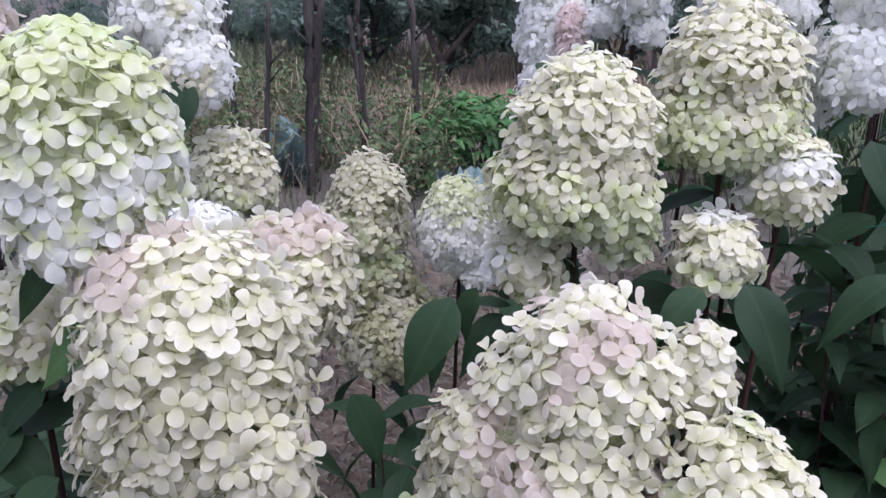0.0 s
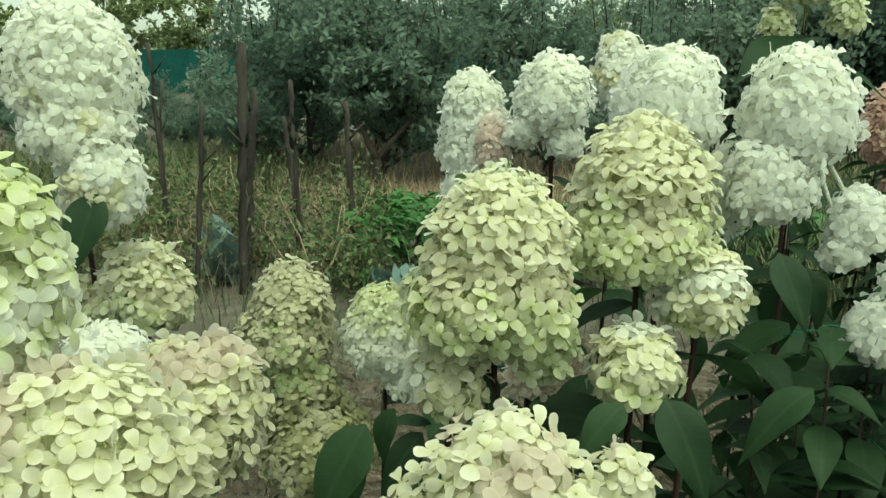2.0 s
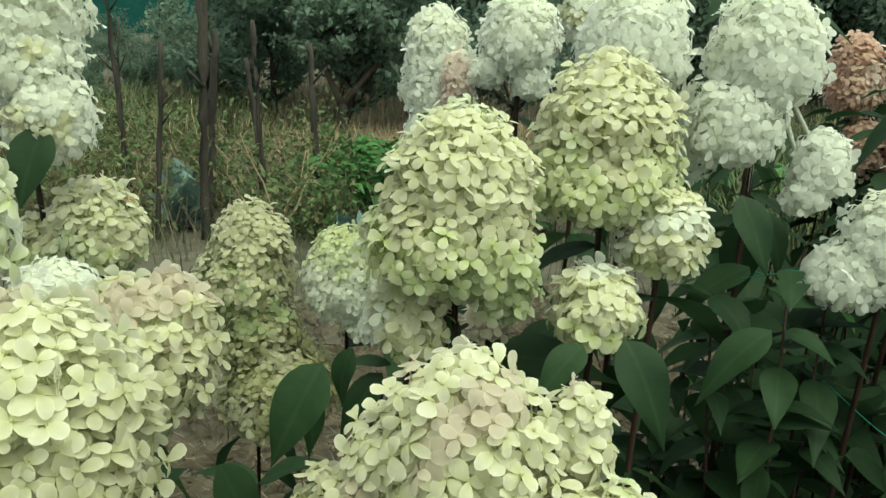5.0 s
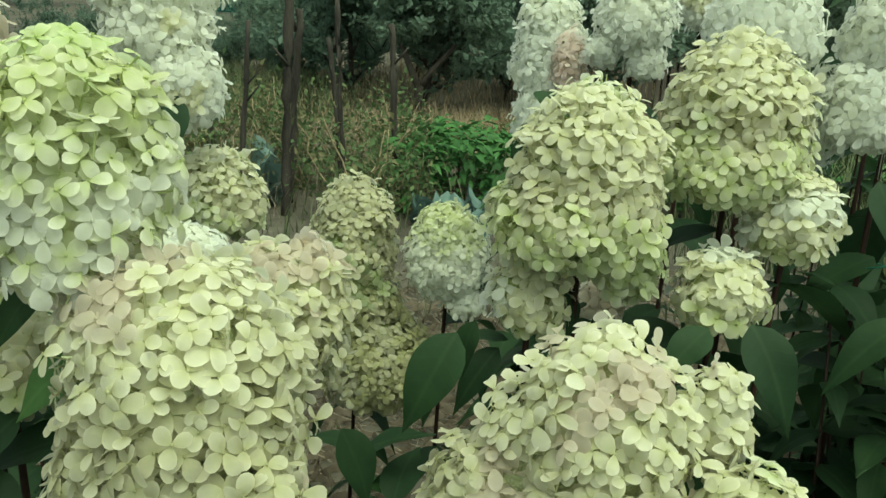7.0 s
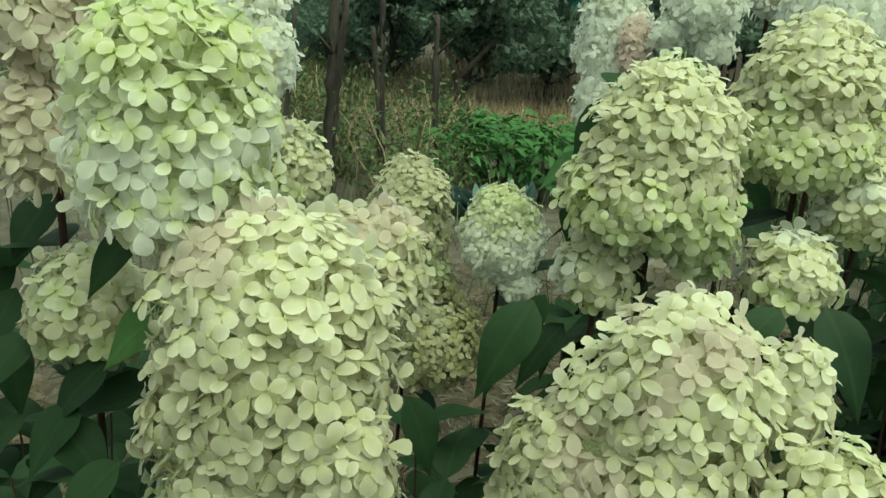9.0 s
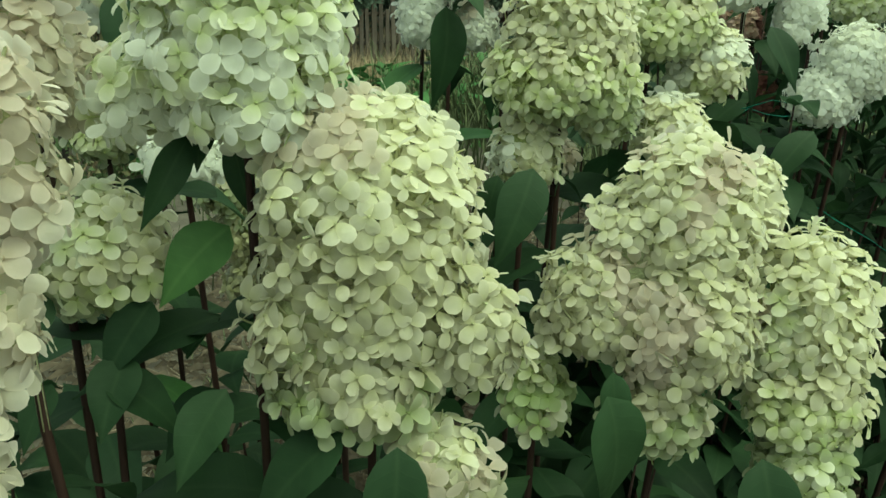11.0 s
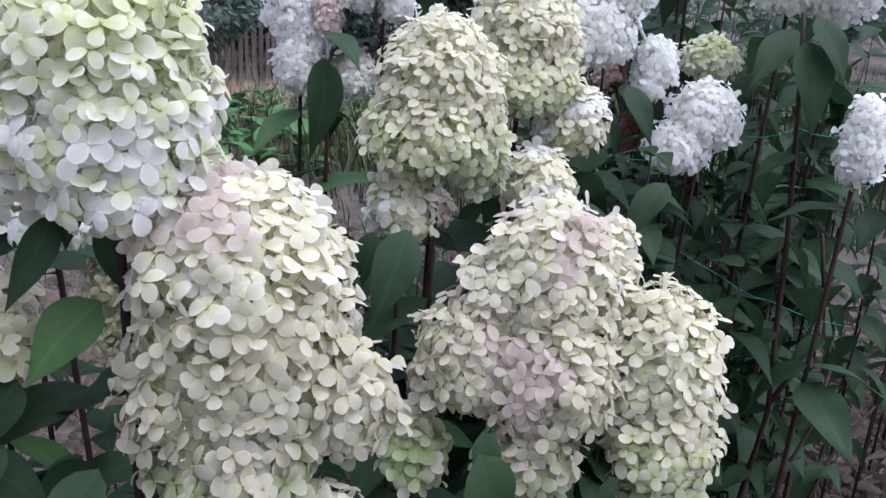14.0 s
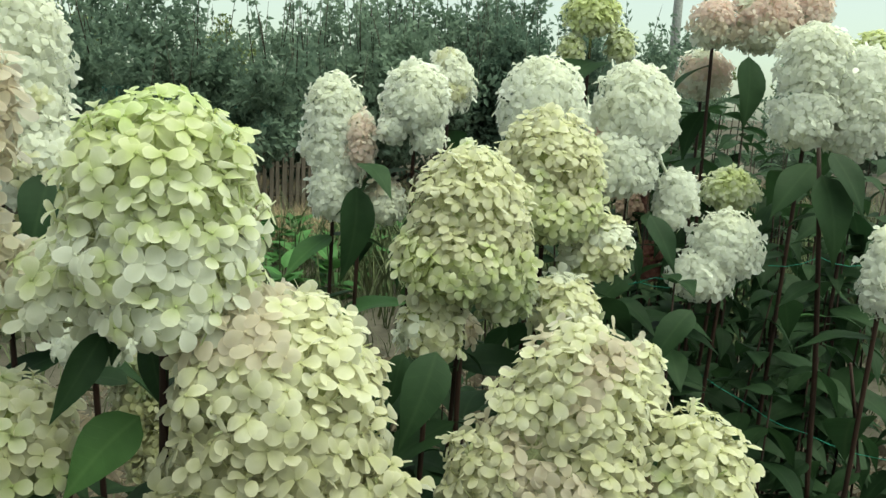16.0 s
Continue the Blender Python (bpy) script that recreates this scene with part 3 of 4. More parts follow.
# ---- orchard and far trees ----
def tree_meshes(seed, height, spread, trunk, leaves, leaf_size, upright, bark, foliage, rod_count=0):
    """Trunk with limbs, and a crown of single leaves along the twigs."""
    r = random.Random(seed)
    verts, faces, twigs = [], [], []

    def limb(p, d, length, rad, depth):
        pts, radii = [p], [rad]
        steps = 4 if depth < 2 else 2
        for i in range(steps):
            d = d + Vector((r.uniform(-0.22, 0.22), r.uniform(-0.22, 0.22), r.uniform(-0.05, 0.2) * upright))
            d.normalize()
            p = p + d * (length / steps)
            pts.append(p)
            radii.append(rad * (1 - 0.75 * (i + 1) / steps))
        add_to(verts, faces, tube(pts, radii, 7 if depth == 0 else 4 if depth == 1 else 3))
        if depth >= 1:
            twigs.extend((pts[i], pts[i + 1], depth) for i in range(steps))
        if depth < 3:
            for _ in range((9, 6, 4)[depth]):
                i = r.randint(1, steps)
                a = r.uniform(0, 6.28)
                out = Vector((math.cos(a), math.sin(a), r.uniform(-0.15, 0.9) * upright))
                nd = (d * 0.45 + out).normalized()
                limb(pts[i], nd, length * r.uniform(0.45, 0.75) * (spread if depth == 0 else 1), radii[i] * 0.6, depth + 1)

    limb(Vector((0, 0, -0.05)), Vector((r.uniform(-0.15, 0.15), r.uniform(-0.15, 0.15), 1)).normalized(), height * 0.52, trunk, 0)
    rods = []
    high = [t for t in twigs if t[1].z > height * 0.42]
    for _ in range(rod_count):
        a = r.choice(high)[1]
        b = a + Vector((r.uniform(-0.16, 0.16), r.uniform(-0.16, 0.16), r.uniform(0.45, 0.95)))
        add_to(verts, faces, tube([a, a.lerp(b, 0.5) + Vector((r.uniform(-0.03, 0.03), 0, 0)), b], (0.007, 0.005, 0.002), 4))
        rods.append((a, b))
    wood = mesh_from("trunk", verts, faces, bark)
    v, f, uv = [], [], []
    for i in range(leaves + 20 * rod_count):
        a, b = r.choice(twigs)[:2] if i < leaves else rods[i % rod_count]
        p = a.lerp(b, r.random()) + Vector((r.gauss(0, 0.02), r.gauss(0, 0.02), r.gauss(0, 0.02))) if i >= leaves else a.lerp(b, r.random()) + Vector((r.gauss(0, 0.05), r.gauss(0, 0.05), r.gauss(0, 0.04)))
        n = frame_of((r.gauss(0, 1), r.gauss(0, 1), r.gauss(0.5, 0.8)), r.uniform(0, 6.28)) * leaf_size * r.uniform(0.6, 1.25)
        k = len(v)
        for q in ((0, 0, 0), (-0.27, 0.45, 0.10), (0, 1, -0.12), (0.27, 0.45, 0.10)):
            v.append(tuple(n @ np.array(q) + np.array(p)))
            uv.append((q[0], q[1]))
        f += [(k, k + 2, k + 1), (k, k + 3, k + 2)]
    return wood, mesh_from("crown", v, f, foliage, True, uv)


def tree(name, label, meshes, x, y, turn, scale, group):
    t = tagged(empty(name, x, y, ground_height(x, y) if abs(x) < 30 and abs(y) < 30 else 0.0), label, "tree", group)
    t.rotation_euler = (0, 0, turn)
    t.scale = (scale, scale, scale)
    child("trunk", meshes[0], t)
    child("crown", meshes[1], t)
    return t


APPLES = [tree_meshes(s, 2.0, 1.35, 0.05, 8600, 0.087, 0.75, BARK, APPLE_LEAF, 34) for s in (11, 23, 35)]
r_tree = random.Random(5)
k = 0
for x, y, s in ((-1.45, 10.8, 0.95), (-0.9, 9.6, 0.95), (-0.1, 8.7, 1.0), (0.9, 9.8, 0.62), (1.75, 9.2, 1.0), (2.75, 9.9, 0.60), (3.9, 9.2, 1.12), (4.5, 9.8, 1.12), (5.5, 9.4, 1.16), (6.1, 9.0, 1.1),
                (6.4, 9.7, 1.1), (7.4, 9.2, 1.1), (8.6, 9.4, 1.0), (-0.2, 12.0, 1.1), (2.5, 12.6, 1.1), (4.3, 12.6, 1.15), (5.2, 12.2, 1.15), (7.2, 12.3, 1.2), (9.4, 11.3, 1.1), (11.0, 8.6, 0.9), (12.6, 7.4, 0.85), (13.4, 9.2, 0.9), (15.5, 12.2, 0.9), (17.0, 10.0, 0.9), (19.0, 13.0, 1.0), (20.0, 9.5, 1.0)):
    tree("apple_tree", "low apple tree with dense grey-green leaves", APPLES[k % 3], x, y, r_tree.uniform(0, 6.28), s * r_tree.uniform(0.94, 1.06), "apple trees of the orchard row")
    k += 1
for x, y, s in ((-3.1, 12.0, 0.36), (-3.9, 12.8, 0.38), (-4.8, 12.2, 0.36), (-5.7, 13.0, 0.4), (-2.5, 13.0, 0.38), (-6.6, 12.4, 0.4), (-3.5, 10.6, 0.3), (-4.6, 10.9, 0.32), (-2.6, 11.2, 0.34), (-1.9, 10.4, 0.32), (-3.0, 9.8, 0.28), (-2.2, 12.2, 0.42), (-3.6, 13.8, 0.45), (-4.4, 14.2, 0.45), (-2.9, 14.4, 0.46), (-0.9, 11.2, 0.4), (0.2, 10.6, 0.4), (1.0, 10.9, 0.4), (1.7, 11.0, 0.42)):
    tree("garden_shrub", "low leafy shrub beyond the vegetable bed", APPLES[k % 3], x, y, r_tree.uniform(0, 6.28), s, "shrubs beyond the bed")
    k += 1
fork = tagged(empty("apple_tree", -0.12, 8.12, ground_height(-0.12, 8.12)), "apple tree with a dark trunk forked low above dry grass", "tree", "apple trees of the orchard row")
for name, path, rad in (("trunk", [(0, 0, -0.05), (0.01, 0, 0.2), (0.02, 0, 0.36)], (0.062, 0.05, 0.046)),
                        ("limb", [(0.02, 0, 0.34), (-0.06, 0.02, 0.50), (-0.15, 0.05, 0.72), (-0.2, 0.1, 1.05)], (0.04, 0.034, 0.028, 0.018)),
                        ("limb", [(0.02, 0, 0.34), (0.14, 0.02, 0.50), (0.34, 0.06, 0.72), (0.5, 0.1, 1.0)], (0.034, 0.028, 0.022, 0.014))):
    v, f = tube(path, rad, 8)
    child(name, mesh_from(name, v, f, BARK), fork)
crown = child("crown", APPLES[1][1], fork)
crown.location, crown.scale = (0.1, 0.25, 0.45), (0.72, 0.6, 0.72)
FAR_TREES = [tree_meshes(s, 6.5, 0.9, 0.14, 5200, 0.26, 1.0, BARK, FAR_LEAF) for s in (51, 62)]
for x, y, s in ((-15, 34, 1.0), (-11.5, 36, 0.85), (-8, 35, 0.8), (-19, 36, 1.1), (30, 38, 0.75), (36, 36, 0.8), (41, 32, 0.85), (45, 27, 0.9), (26, 42, 0.7), (50, 22, 1.0), (20, 44, 0.8), (12, 45, 0.9), (4, 46, 0.9), (-3, 44, 0.8)):
    tree("broadleaf_tree", "distant broadleaf tree under a grey sky", FAR_TREES[k % 2], x, y, r_tree.uniform(0, 6.28), s, "distant trees")
    k += 1


# ---- net fence, board fence, pole ----
def net_fence():
    t = tagged(empty("net_fence", -10, 32.0), "dark green shade-net fence on thin posts", "fence")
    for i in range(10):
        x0 = i * 3.0
        v, f = tube([(x0, 0, 0), (x0, 0, 1.72)], (0.025, 0.025), 6)
        child("post", mesh_from("post", v, f, STAKE), t)
        if i < 9:
            n, verts = 10, []
            for a in range(n + 1):
                u = a / n
                sag = 0.05 * math.sin(math.pi * u)
                for z in (0.05, 0.85, 0.87, 1.66 - sag):
                    verts.append((x0 + 3.0 * u, -0.03 + 0.04 * math.sin(a * 1.9 + i) * (z < 1.6), z))
            faces = []
            for a in range(n):
                for b in range(3):
                    faces.append((a * 4 + b, a * 4 + 4 + b, a * 4 + 5 + b, a * 4 + 1 + b))
            child("net_panel", mesh_from("net_panel", verts, faces, NET), t)


net_fence()


def board_fence(x0, y0, x1, y1, count):
    t = tagged(empty("board_fence", x0, y0), "low weathered grey-brown board fence at the plot's edge", "fence")
    r = random.Random(9)
    for i in range(count):
        u = i / (count - 1)
        x, y, h, w = (x1 - x0) * u, (y1 - y0) * u, r.uniform(0.52, 0.78), r.uniform(0.018, 0.028)
        tilt = r.uniform(-0.02, 0.02)
        verts = [(x + sx * w + tilt * z, y + sy * 0.009, z) for z in (0, h) for sx, sy in ((-1, -1), (1, -1), (1, 1), (-1, 1))]
        faces = [(0, 1, 5, 4), (1, 2, 6, 5), (2, 3, 7, 6), (3, 0, 4, 7), (4, 5, 6, 7)]
        child("board", mesh_from("board", verts, faces, BOARD, False), t)
    for z in (0.2, 0.5):
        v, f = tube([(0, 0.03, z), (x1 - x0, y1 - y0 + 0.03, z)], (0.02, 0.02), 4)
        child("rail", mesh_from("rail", v, f, BOARD, False), t)


board_fence(2.1, 8.7, 3.1, 8.6, 15)

pole = tagged(empty("utility_pole", 16.15, 17.0), "tall grey concrete utility pole", "pole")
v, f = tube([(0, 0, 0), (0, 0, 4), (0, 0, 8.5)], (0.15, 0.125, 0.10), 12)
child("shaft", mesh_from("shaft", v, f, POLE), pole)
v, f = tube([(-0.7, 0, 8.1), (0.7, 0, 8.1)], (0.05, 0.05), 6)
child("crossarm", mesh_from("crossarm", v, f, POLE), pole)


# ---- vegetable bed: stakes, tomatoes, peppers, cabbages, greens ----
def stake(x, y, height, dx, dy, rad, seed):
    r = random.Random(seed)
    t = tagged(empty("garden_stake", x, y, ground_height(x, y)), "rough weathered wooden stake in the tomato bed", "stake", "stakes of the tomato bed")
    pts = [(dx * u + r.uniform(-0.008, 0.008), dy * u + r.uniform(-0.008, 0.008), height * u - 0.03) for u in [i / 12 for i in range(13)]]
    v, f = tube(pts, [rad * r.uniform(0.72, 1.12) for _ in pts], 8)
    child("shaft", mesh_from("shaft", v, f, STAKE), t)
    for _ in range(r.choice((1, 2, 2))):
        z = height * r.uniform(0.55, 0.9)
        v, f = tube([(dx * 0.7, dy * 0.7, z), (dx * 0.7 + r.uniform(-0.1, 0.1), -0.05, z + 0.1)], (rad * 0.4, 0.004), 5)
        child("side_twig", mesh_from("side_twig", v, f, STAKE), t)


def ball(x, y, z, rad, squash=0.85):
    verts, faces = [], []
    for i in range(6):
        th = math.pi * i / 5
        for j in range(8):
            a = math.pi * j / 4
            rr = rad * max(math.sin(th), 0.05) * (1 + 0.03 * math.cos(4 * a))
            verts.append((x + rr * math.cos(a), y + rr * math.sin(a), z + rad * squash * math.cos(th)))
    for i in range(5):
        for j in range(8):
            q = (j + 1) % 8
            faces.append((i * 8 + j, i * 8 + 8 + j, i * 8 + 8 + q, i * 8 + q))
    return verts, faces


def tomato_plant(x, y, height, seed, dry=0.6, fruit=()):
    """A trailing, half-withered plant: stems, ragged leaves, a few fruits."""
    r = random.Random(seed)
    t = tagged(empty("tomato_plant", x, y, ground_height(x, y)), "half-withered tomato plant tied to a stake", "tomato plant", "tomato plants of the bed")
    nodes = []
    for _ in range(5):
        p = [0.0, 0.0, 0.0]
        a = r.uniform(0, 6.28)
        pts = [tuple(p)]
        for i in range(6):
            p = [p[0] + 0.045 * math.cos(a) + r.uniform(-0.05, 0.05), p[1] + 0.045 * math.sin(a) + r.uniform(-0.05, 0.05), p[2] + height / 6 * r.uniform(0.6, 1.15)]
            pts.append(tuple(p))
            nodes.append(tuple(p))
        v, f = tube(pts, (0.007, 0.006, 0.006, 0.005, 0.004, 0.003, 0.002), 5)
        child("stem", mesh_from("stem", v, f, DRY_GRASS), t)
    for mat, count in ((DRY_LEAF, int(700 * dry)), (TOMATO_LEAF, int(700 * (1 - dry)))):
        v, f, uv = [], [], []
        for _ in range(count):
            q = r.choice(nodes)
            p = np.array(q) + np.array((r.gauss(0, 0.09), r.gauss(0, 0.09), r.gauss(-0.05, 0.10)))
            p[2] = max(p[2], 0.02)
            n = frame_of((r.gauss(0, 1), r.gauss(0, 1), r.gauss(0.2, 0.7)), r.uniform(0, 6.28)) * 0.046 * r.uniform(0.4, 1.3)
            k = len(v)
            for s in ((0, 0, 0), (-0.25, 0.35, 0.1), (0.25, 0.35, 0.1), (0, 0.45, -0.05), (0.05, 1, -0.3)):
                v.append(tuple(n @ np.array(s) + p))
                uv.append((s[0], s[1]))
            f += [(k, k + 3, k + 1), (k, k + 2, k + 3), (k + 1, k + 3, k + 4), (k + 3, k + 2, k + 4)]
        child("foliage", mesh_from("foliage", v, f, mat, True, uv), t)
    for fx, fy, fz, rad, ripe in fruit:
        v, f = ball(fx, fy, fz, rad)
        child("tomato", mesh_from("tomato", v, f, TOMATO if ripe else GREEN_TOMATO), t, None, "ripe red tomato" if ripe else "unripe pale green tomato")


STAKES = ((-1.28, 4.90, 1.41, -0.06, 0.0, 0.014),
          (-1.38, 5.10, 1.21, 0.04, 0.0, 0.009),
          (-1.09, 4.60, 1.10, 0.10, 0.0, 0.016),
          (-0.82, 4.60, 1.43, 0.05, 0.0, 0.032),
          (-0.85, 4.90, 1.17, 0.09, 0.0, 0.026),
          (-0.50, 4.80, 1.24, -0.04, 0.0, 0.017),
          (-0.55, 5.20, 1.00, -0.08, 0.0, 0.016),
          (-0.19, 4.90, 1.11, -0.04, 0.0, 0.020))
for i, (x, y, h, dx, dy, rad) in enumerate(STAKES):
    stake(x, y, h, dx, dy, rad, 70 + i)
r_bed = random.Random(12)
RIPE = {3: ((0.05, -0.1, 0.22, 0.033, True),), 6: ((-0.02, -0.1, 0.3, 0.02, True),), 1: ((0.0, -0.1, 0.5, 0.03, False),), 8: ((0.03, -0.1, 0.3, 0.03, False),)}
k = 0
for row, y0 in enumerate((4.65, 5.2, 5.8)):
    for i in range(7):
        x = -2.2 + 0.34 * i + r_bed.uniform(-0.1, 0.1) + 0.1 * row
        if x > -0.05 or abs(x / y0 + 0.207) < 0.022:
            continue
        tomato_plant(x, y0 + r_bed.uniform(-0.15, 0.15), r_bed.uniform(0.4, 0.75), 200 + k, r_bed.uniform(0.2, 0.6), RIPE.get(k, ()))
        k += 1


def leafy_plant(name, label, category, group, x, y, leaves, mesh_pool, size, rise, spread, seed):
    r = random.Random(seed)
    t = tagged(empty(name, x, y, ground_height(x, y)), label, category, group)
    for i in range(leaves):
        a, h = r.uniform(0, 6.28), r.random()
        base = (spread * 0.25 * math.cos(a) * (1 - h), spread * 0.25 * math.sin(a) * (1 - h), rise * h)
        d = (math.cos(a), math.sin(a), 0.25 + 1.1 * h + r.uniform(-0.3, 0.3))
        child("leaf", r.choice(mesh_pool), t, leaf_pose(base, d, size * r.uniform(0.7, 1.2), r.uniform(-0.4, 0.4)))
    return t


CHARD_LEAVES = leaf_meshes("leaf", CROP_LEAF, 4, 320, half=0.24, droop=0.5, fold=0.1, point=0.8)
CABBAGE_LEAVES = leaf_meshes("leaf", CABBAGE, 4, 340, half=0.46, droop=-0.2, fold=-0.2, point=0.5)


def pepper_plant(x, y, seed):
    r = random.Random(seed)
    t = tagged(empty("pepper_plant", x, y, ground_height(x, y)), "bushy bright green pepper plant in the bed", "pepper plant", "pepper plants of the bed")
    v, f = tube([(0, 0, -0.02), (0.01, 0, 0.2), (0, 0.01, 0.4)], (0.008, 0.006, 0.003), 5)
    child("stem", mesh_from("stem", v, f, GREEN_STEM), t)
    v, f, uv = [], [], []
    shapes = [leaf_geometry(random.Random(300 + i), half=0.22, droop=0.4, rows=5) for i in range(4)]
    for i in range(110):
        a, h, q = r.uniform(0, 6.28), r.random() ** 0.7, r.uniform(0.02, 0.16)
        g = r.choice(shapes)
        m = leaf_pose((q * math.cos(a), q * math.sin(a), 0.05 + 0.38 * h), (math.cos(a), math.sin(a), r.uniform(-0.5, 0.7)), 0.10 * r.uniform(0.6, 1.2), r.uniform(-0.5, 0.5))
        add_to(v, f, ([tuple(m @ Vector(p)) for p in g[0]], g[1]))
        uv += g[2]
    child("foliage", mesh_from("foliage", v, f, CROP_LEAF, True, uv), t)


for i in range(14):
    pepper_plant(-0.02 + 0.26 * (i % 5) + r_bed.uniform(-0.06, 0.06), 4.9 + 0.42 * (i // 5) + r_bed.uniform(-0.08, 0.08), 400 + i)
for i in range(28):
    x, y = 1.2 + 0.38 * (i % 7) + r_bed.uniform(-0.09, 0.09), 4.7 + 0.55 * (i // 7) + r_bed.uniform(-0.1, 0.1)
    leafy_plant("chard_plant", "lush dark green leafy vegetable in the bed", "leaf vegetable", "leafy vegetables of the bed", x, y, 16, CHARD_LEAVES, 0.19, 0.28, 0.25, 450 + i)
for i, (x, y) in enumerate(((-1.06, 5.0), (-0.98, 4.85), (-1.10, 5.25), (0.12, 4.35), (0.3, 4.5), (0.22, 4.15), (-0.02, 4.5))):
    leafy_plant("cabbage", "blue-green cabbage with loose outer leaves", "cabbage", "cabbages of the bed", x, y, 15, CABBAGE_LEAVES, 0.12 if i > 2 else 0.17, 0.10 if i > 2 else 0.16, 0.12, 500 + i)


# ---- hydrangea heads: lobes as centre, radius and half height in metres ----
thing = bloom("large lime-topped cream hydrangea panicle on a dark stem", "lime", [(-0.236, 0.493, 1.190, 0.061, 0.070), (-0.235, 0.481, 1.143, 0.046, 0.034), (-0.29, 0.544, 1.132, 0.034, 0.033)], size=0.98)
# paler leaf material stands in for light shining through this leaf
leaf_on(thing, (-0.248, 0.515, 1.045), (-0.302, 0.494, 1.021), 1.3, 0.5, True)
leaf_on(thing, (-0.262, 0.519, 1.126), (-0.26, 0.493, 1.093), 1.1, 0.3)
leaf_on(thing, (-0.268, 0.514, 1.106), (-0.302, 0.487, 1.061), 0.7, 0.9)
leaf_on(thing, (-0.243, 0.503, 1.107), (-0.244, 0.483, 1.055), 0.7, -0.6)
leaf_on(thing, (-0.266, 0.454, 0.962), (-0.31, 0.425, 0.928), 1.1, 0.3)
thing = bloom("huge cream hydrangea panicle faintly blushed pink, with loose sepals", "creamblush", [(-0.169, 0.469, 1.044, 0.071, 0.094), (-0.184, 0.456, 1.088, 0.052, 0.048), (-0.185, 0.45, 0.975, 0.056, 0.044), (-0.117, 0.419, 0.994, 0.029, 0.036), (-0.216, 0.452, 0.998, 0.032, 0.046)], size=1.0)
leaf_on(thing, (-0.205, 0.41, 0.942), (-0.281, 0.404, 0.914), 1.1, 0.2)
leaf_on(thing, (-0.25, 0.427, 0.894), (-0.285, 0.392, 0.879), 1.2, 0.4)
leaf_on(thing, (-0.26, 0.559, 0.904), (-0.311, 0.54, 0.879), 1.3, 0.3)
leaf_on(thing, (-0.316, 0.646, 0.893), (-0.345, 0.678, 0.93), 1.2, 0.3)
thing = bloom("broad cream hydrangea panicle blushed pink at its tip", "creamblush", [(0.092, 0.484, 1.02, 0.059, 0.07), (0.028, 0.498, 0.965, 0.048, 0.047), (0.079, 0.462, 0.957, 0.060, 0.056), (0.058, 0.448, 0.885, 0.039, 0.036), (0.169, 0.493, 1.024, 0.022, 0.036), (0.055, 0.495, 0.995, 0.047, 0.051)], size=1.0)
leaf_on(thing, (-0.081, 0.338, 0.907), (-0.119, 0.3, 0.883), 1.3, 0.2)
leaf_on(thing, (-0.083, 0.379, 0.857), (-0.144, 0.386, 0.85), 1.1, 0)
leaf_on(thing, (-0.024, 0.399, 0.953), (-0.027, 0.38, 0.906), 1, 0.2)
leaf_on(thing, (-0.035, 0.388, 0.943), (-0.02, 0.35, 0.872), 1.2, -0.2)
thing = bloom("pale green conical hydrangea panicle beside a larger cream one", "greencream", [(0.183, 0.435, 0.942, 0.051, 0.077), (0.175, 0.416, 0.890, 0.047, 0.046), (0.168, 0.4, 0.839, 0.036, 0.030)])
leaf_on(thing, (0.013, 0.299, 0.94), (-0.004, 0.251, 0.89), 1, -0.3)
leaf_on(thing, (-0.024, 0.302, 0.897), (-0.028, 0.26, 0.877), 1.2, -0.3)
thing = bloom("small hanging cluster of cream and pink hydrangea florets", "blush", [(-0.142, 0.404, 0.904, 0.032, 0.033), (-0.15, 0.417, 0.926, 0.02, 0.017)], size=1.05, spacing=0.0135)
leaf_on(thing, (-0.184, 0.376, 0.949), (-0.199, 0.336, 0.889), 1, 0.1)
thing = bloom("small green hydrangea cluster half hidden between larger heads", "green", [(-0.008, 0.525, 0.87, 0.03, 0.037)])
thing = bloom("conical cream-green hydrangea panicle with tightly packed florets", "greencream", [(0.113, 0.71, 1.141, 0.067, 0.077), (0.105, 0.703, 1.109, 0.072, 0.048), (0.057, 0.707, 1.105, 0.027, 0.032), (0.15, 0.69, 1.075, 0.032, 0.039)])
leaf_on(thing, (0.105, 0.711, 1.03), (0.12, 0.697, 0.98), 1, 0)
thing = bloom("loose pale cream hydrangea cluster below a larger head", "cream", [(0.071, 0.706, 1.03, 0.035, 0.038)], size=1.1)
leaf_on(thing, (0, 0.562, 1.049), (-0.04, 0.522, 0.993), 1, 0.4)
leaf_on(thing, (0.056, 0.722, 0.973), (0.007, 0.729, 0.982), 0.9, 0.1)
leaf_on(thing, (0.048, 0.721, 0.965), (0.001, 0.686, 0.927), 0.9, 0.4)
leaf_on(thing, (0.12, 0.74, 0.989), (0.169, 0.732, 0.977), 0.9, 0)
leaf_on(thing, (0.021, 0.665, 1.015), (-0.004, 0.651, 0.971), 1, 0.3)
thing = bloom("small faded pinkish hydrangea cluster deep in the shrub", "tan", [(0.16, 0.796, 0.993, 0.024, 0.019)])
thing = bloom("conical yellow-green hydrangea panicle in front of white ones", "greencream", [(0.263, 0.78, 1.18, 0.069, 0.08), (0.26, 0.773, 1.151, 0.072, 0.046)])
thing = bloom("rounded cream hydrangea cluster hanging beside a larger head", "cream", [(0.313, 0.741, 1.102, 0.041, 0.042)])
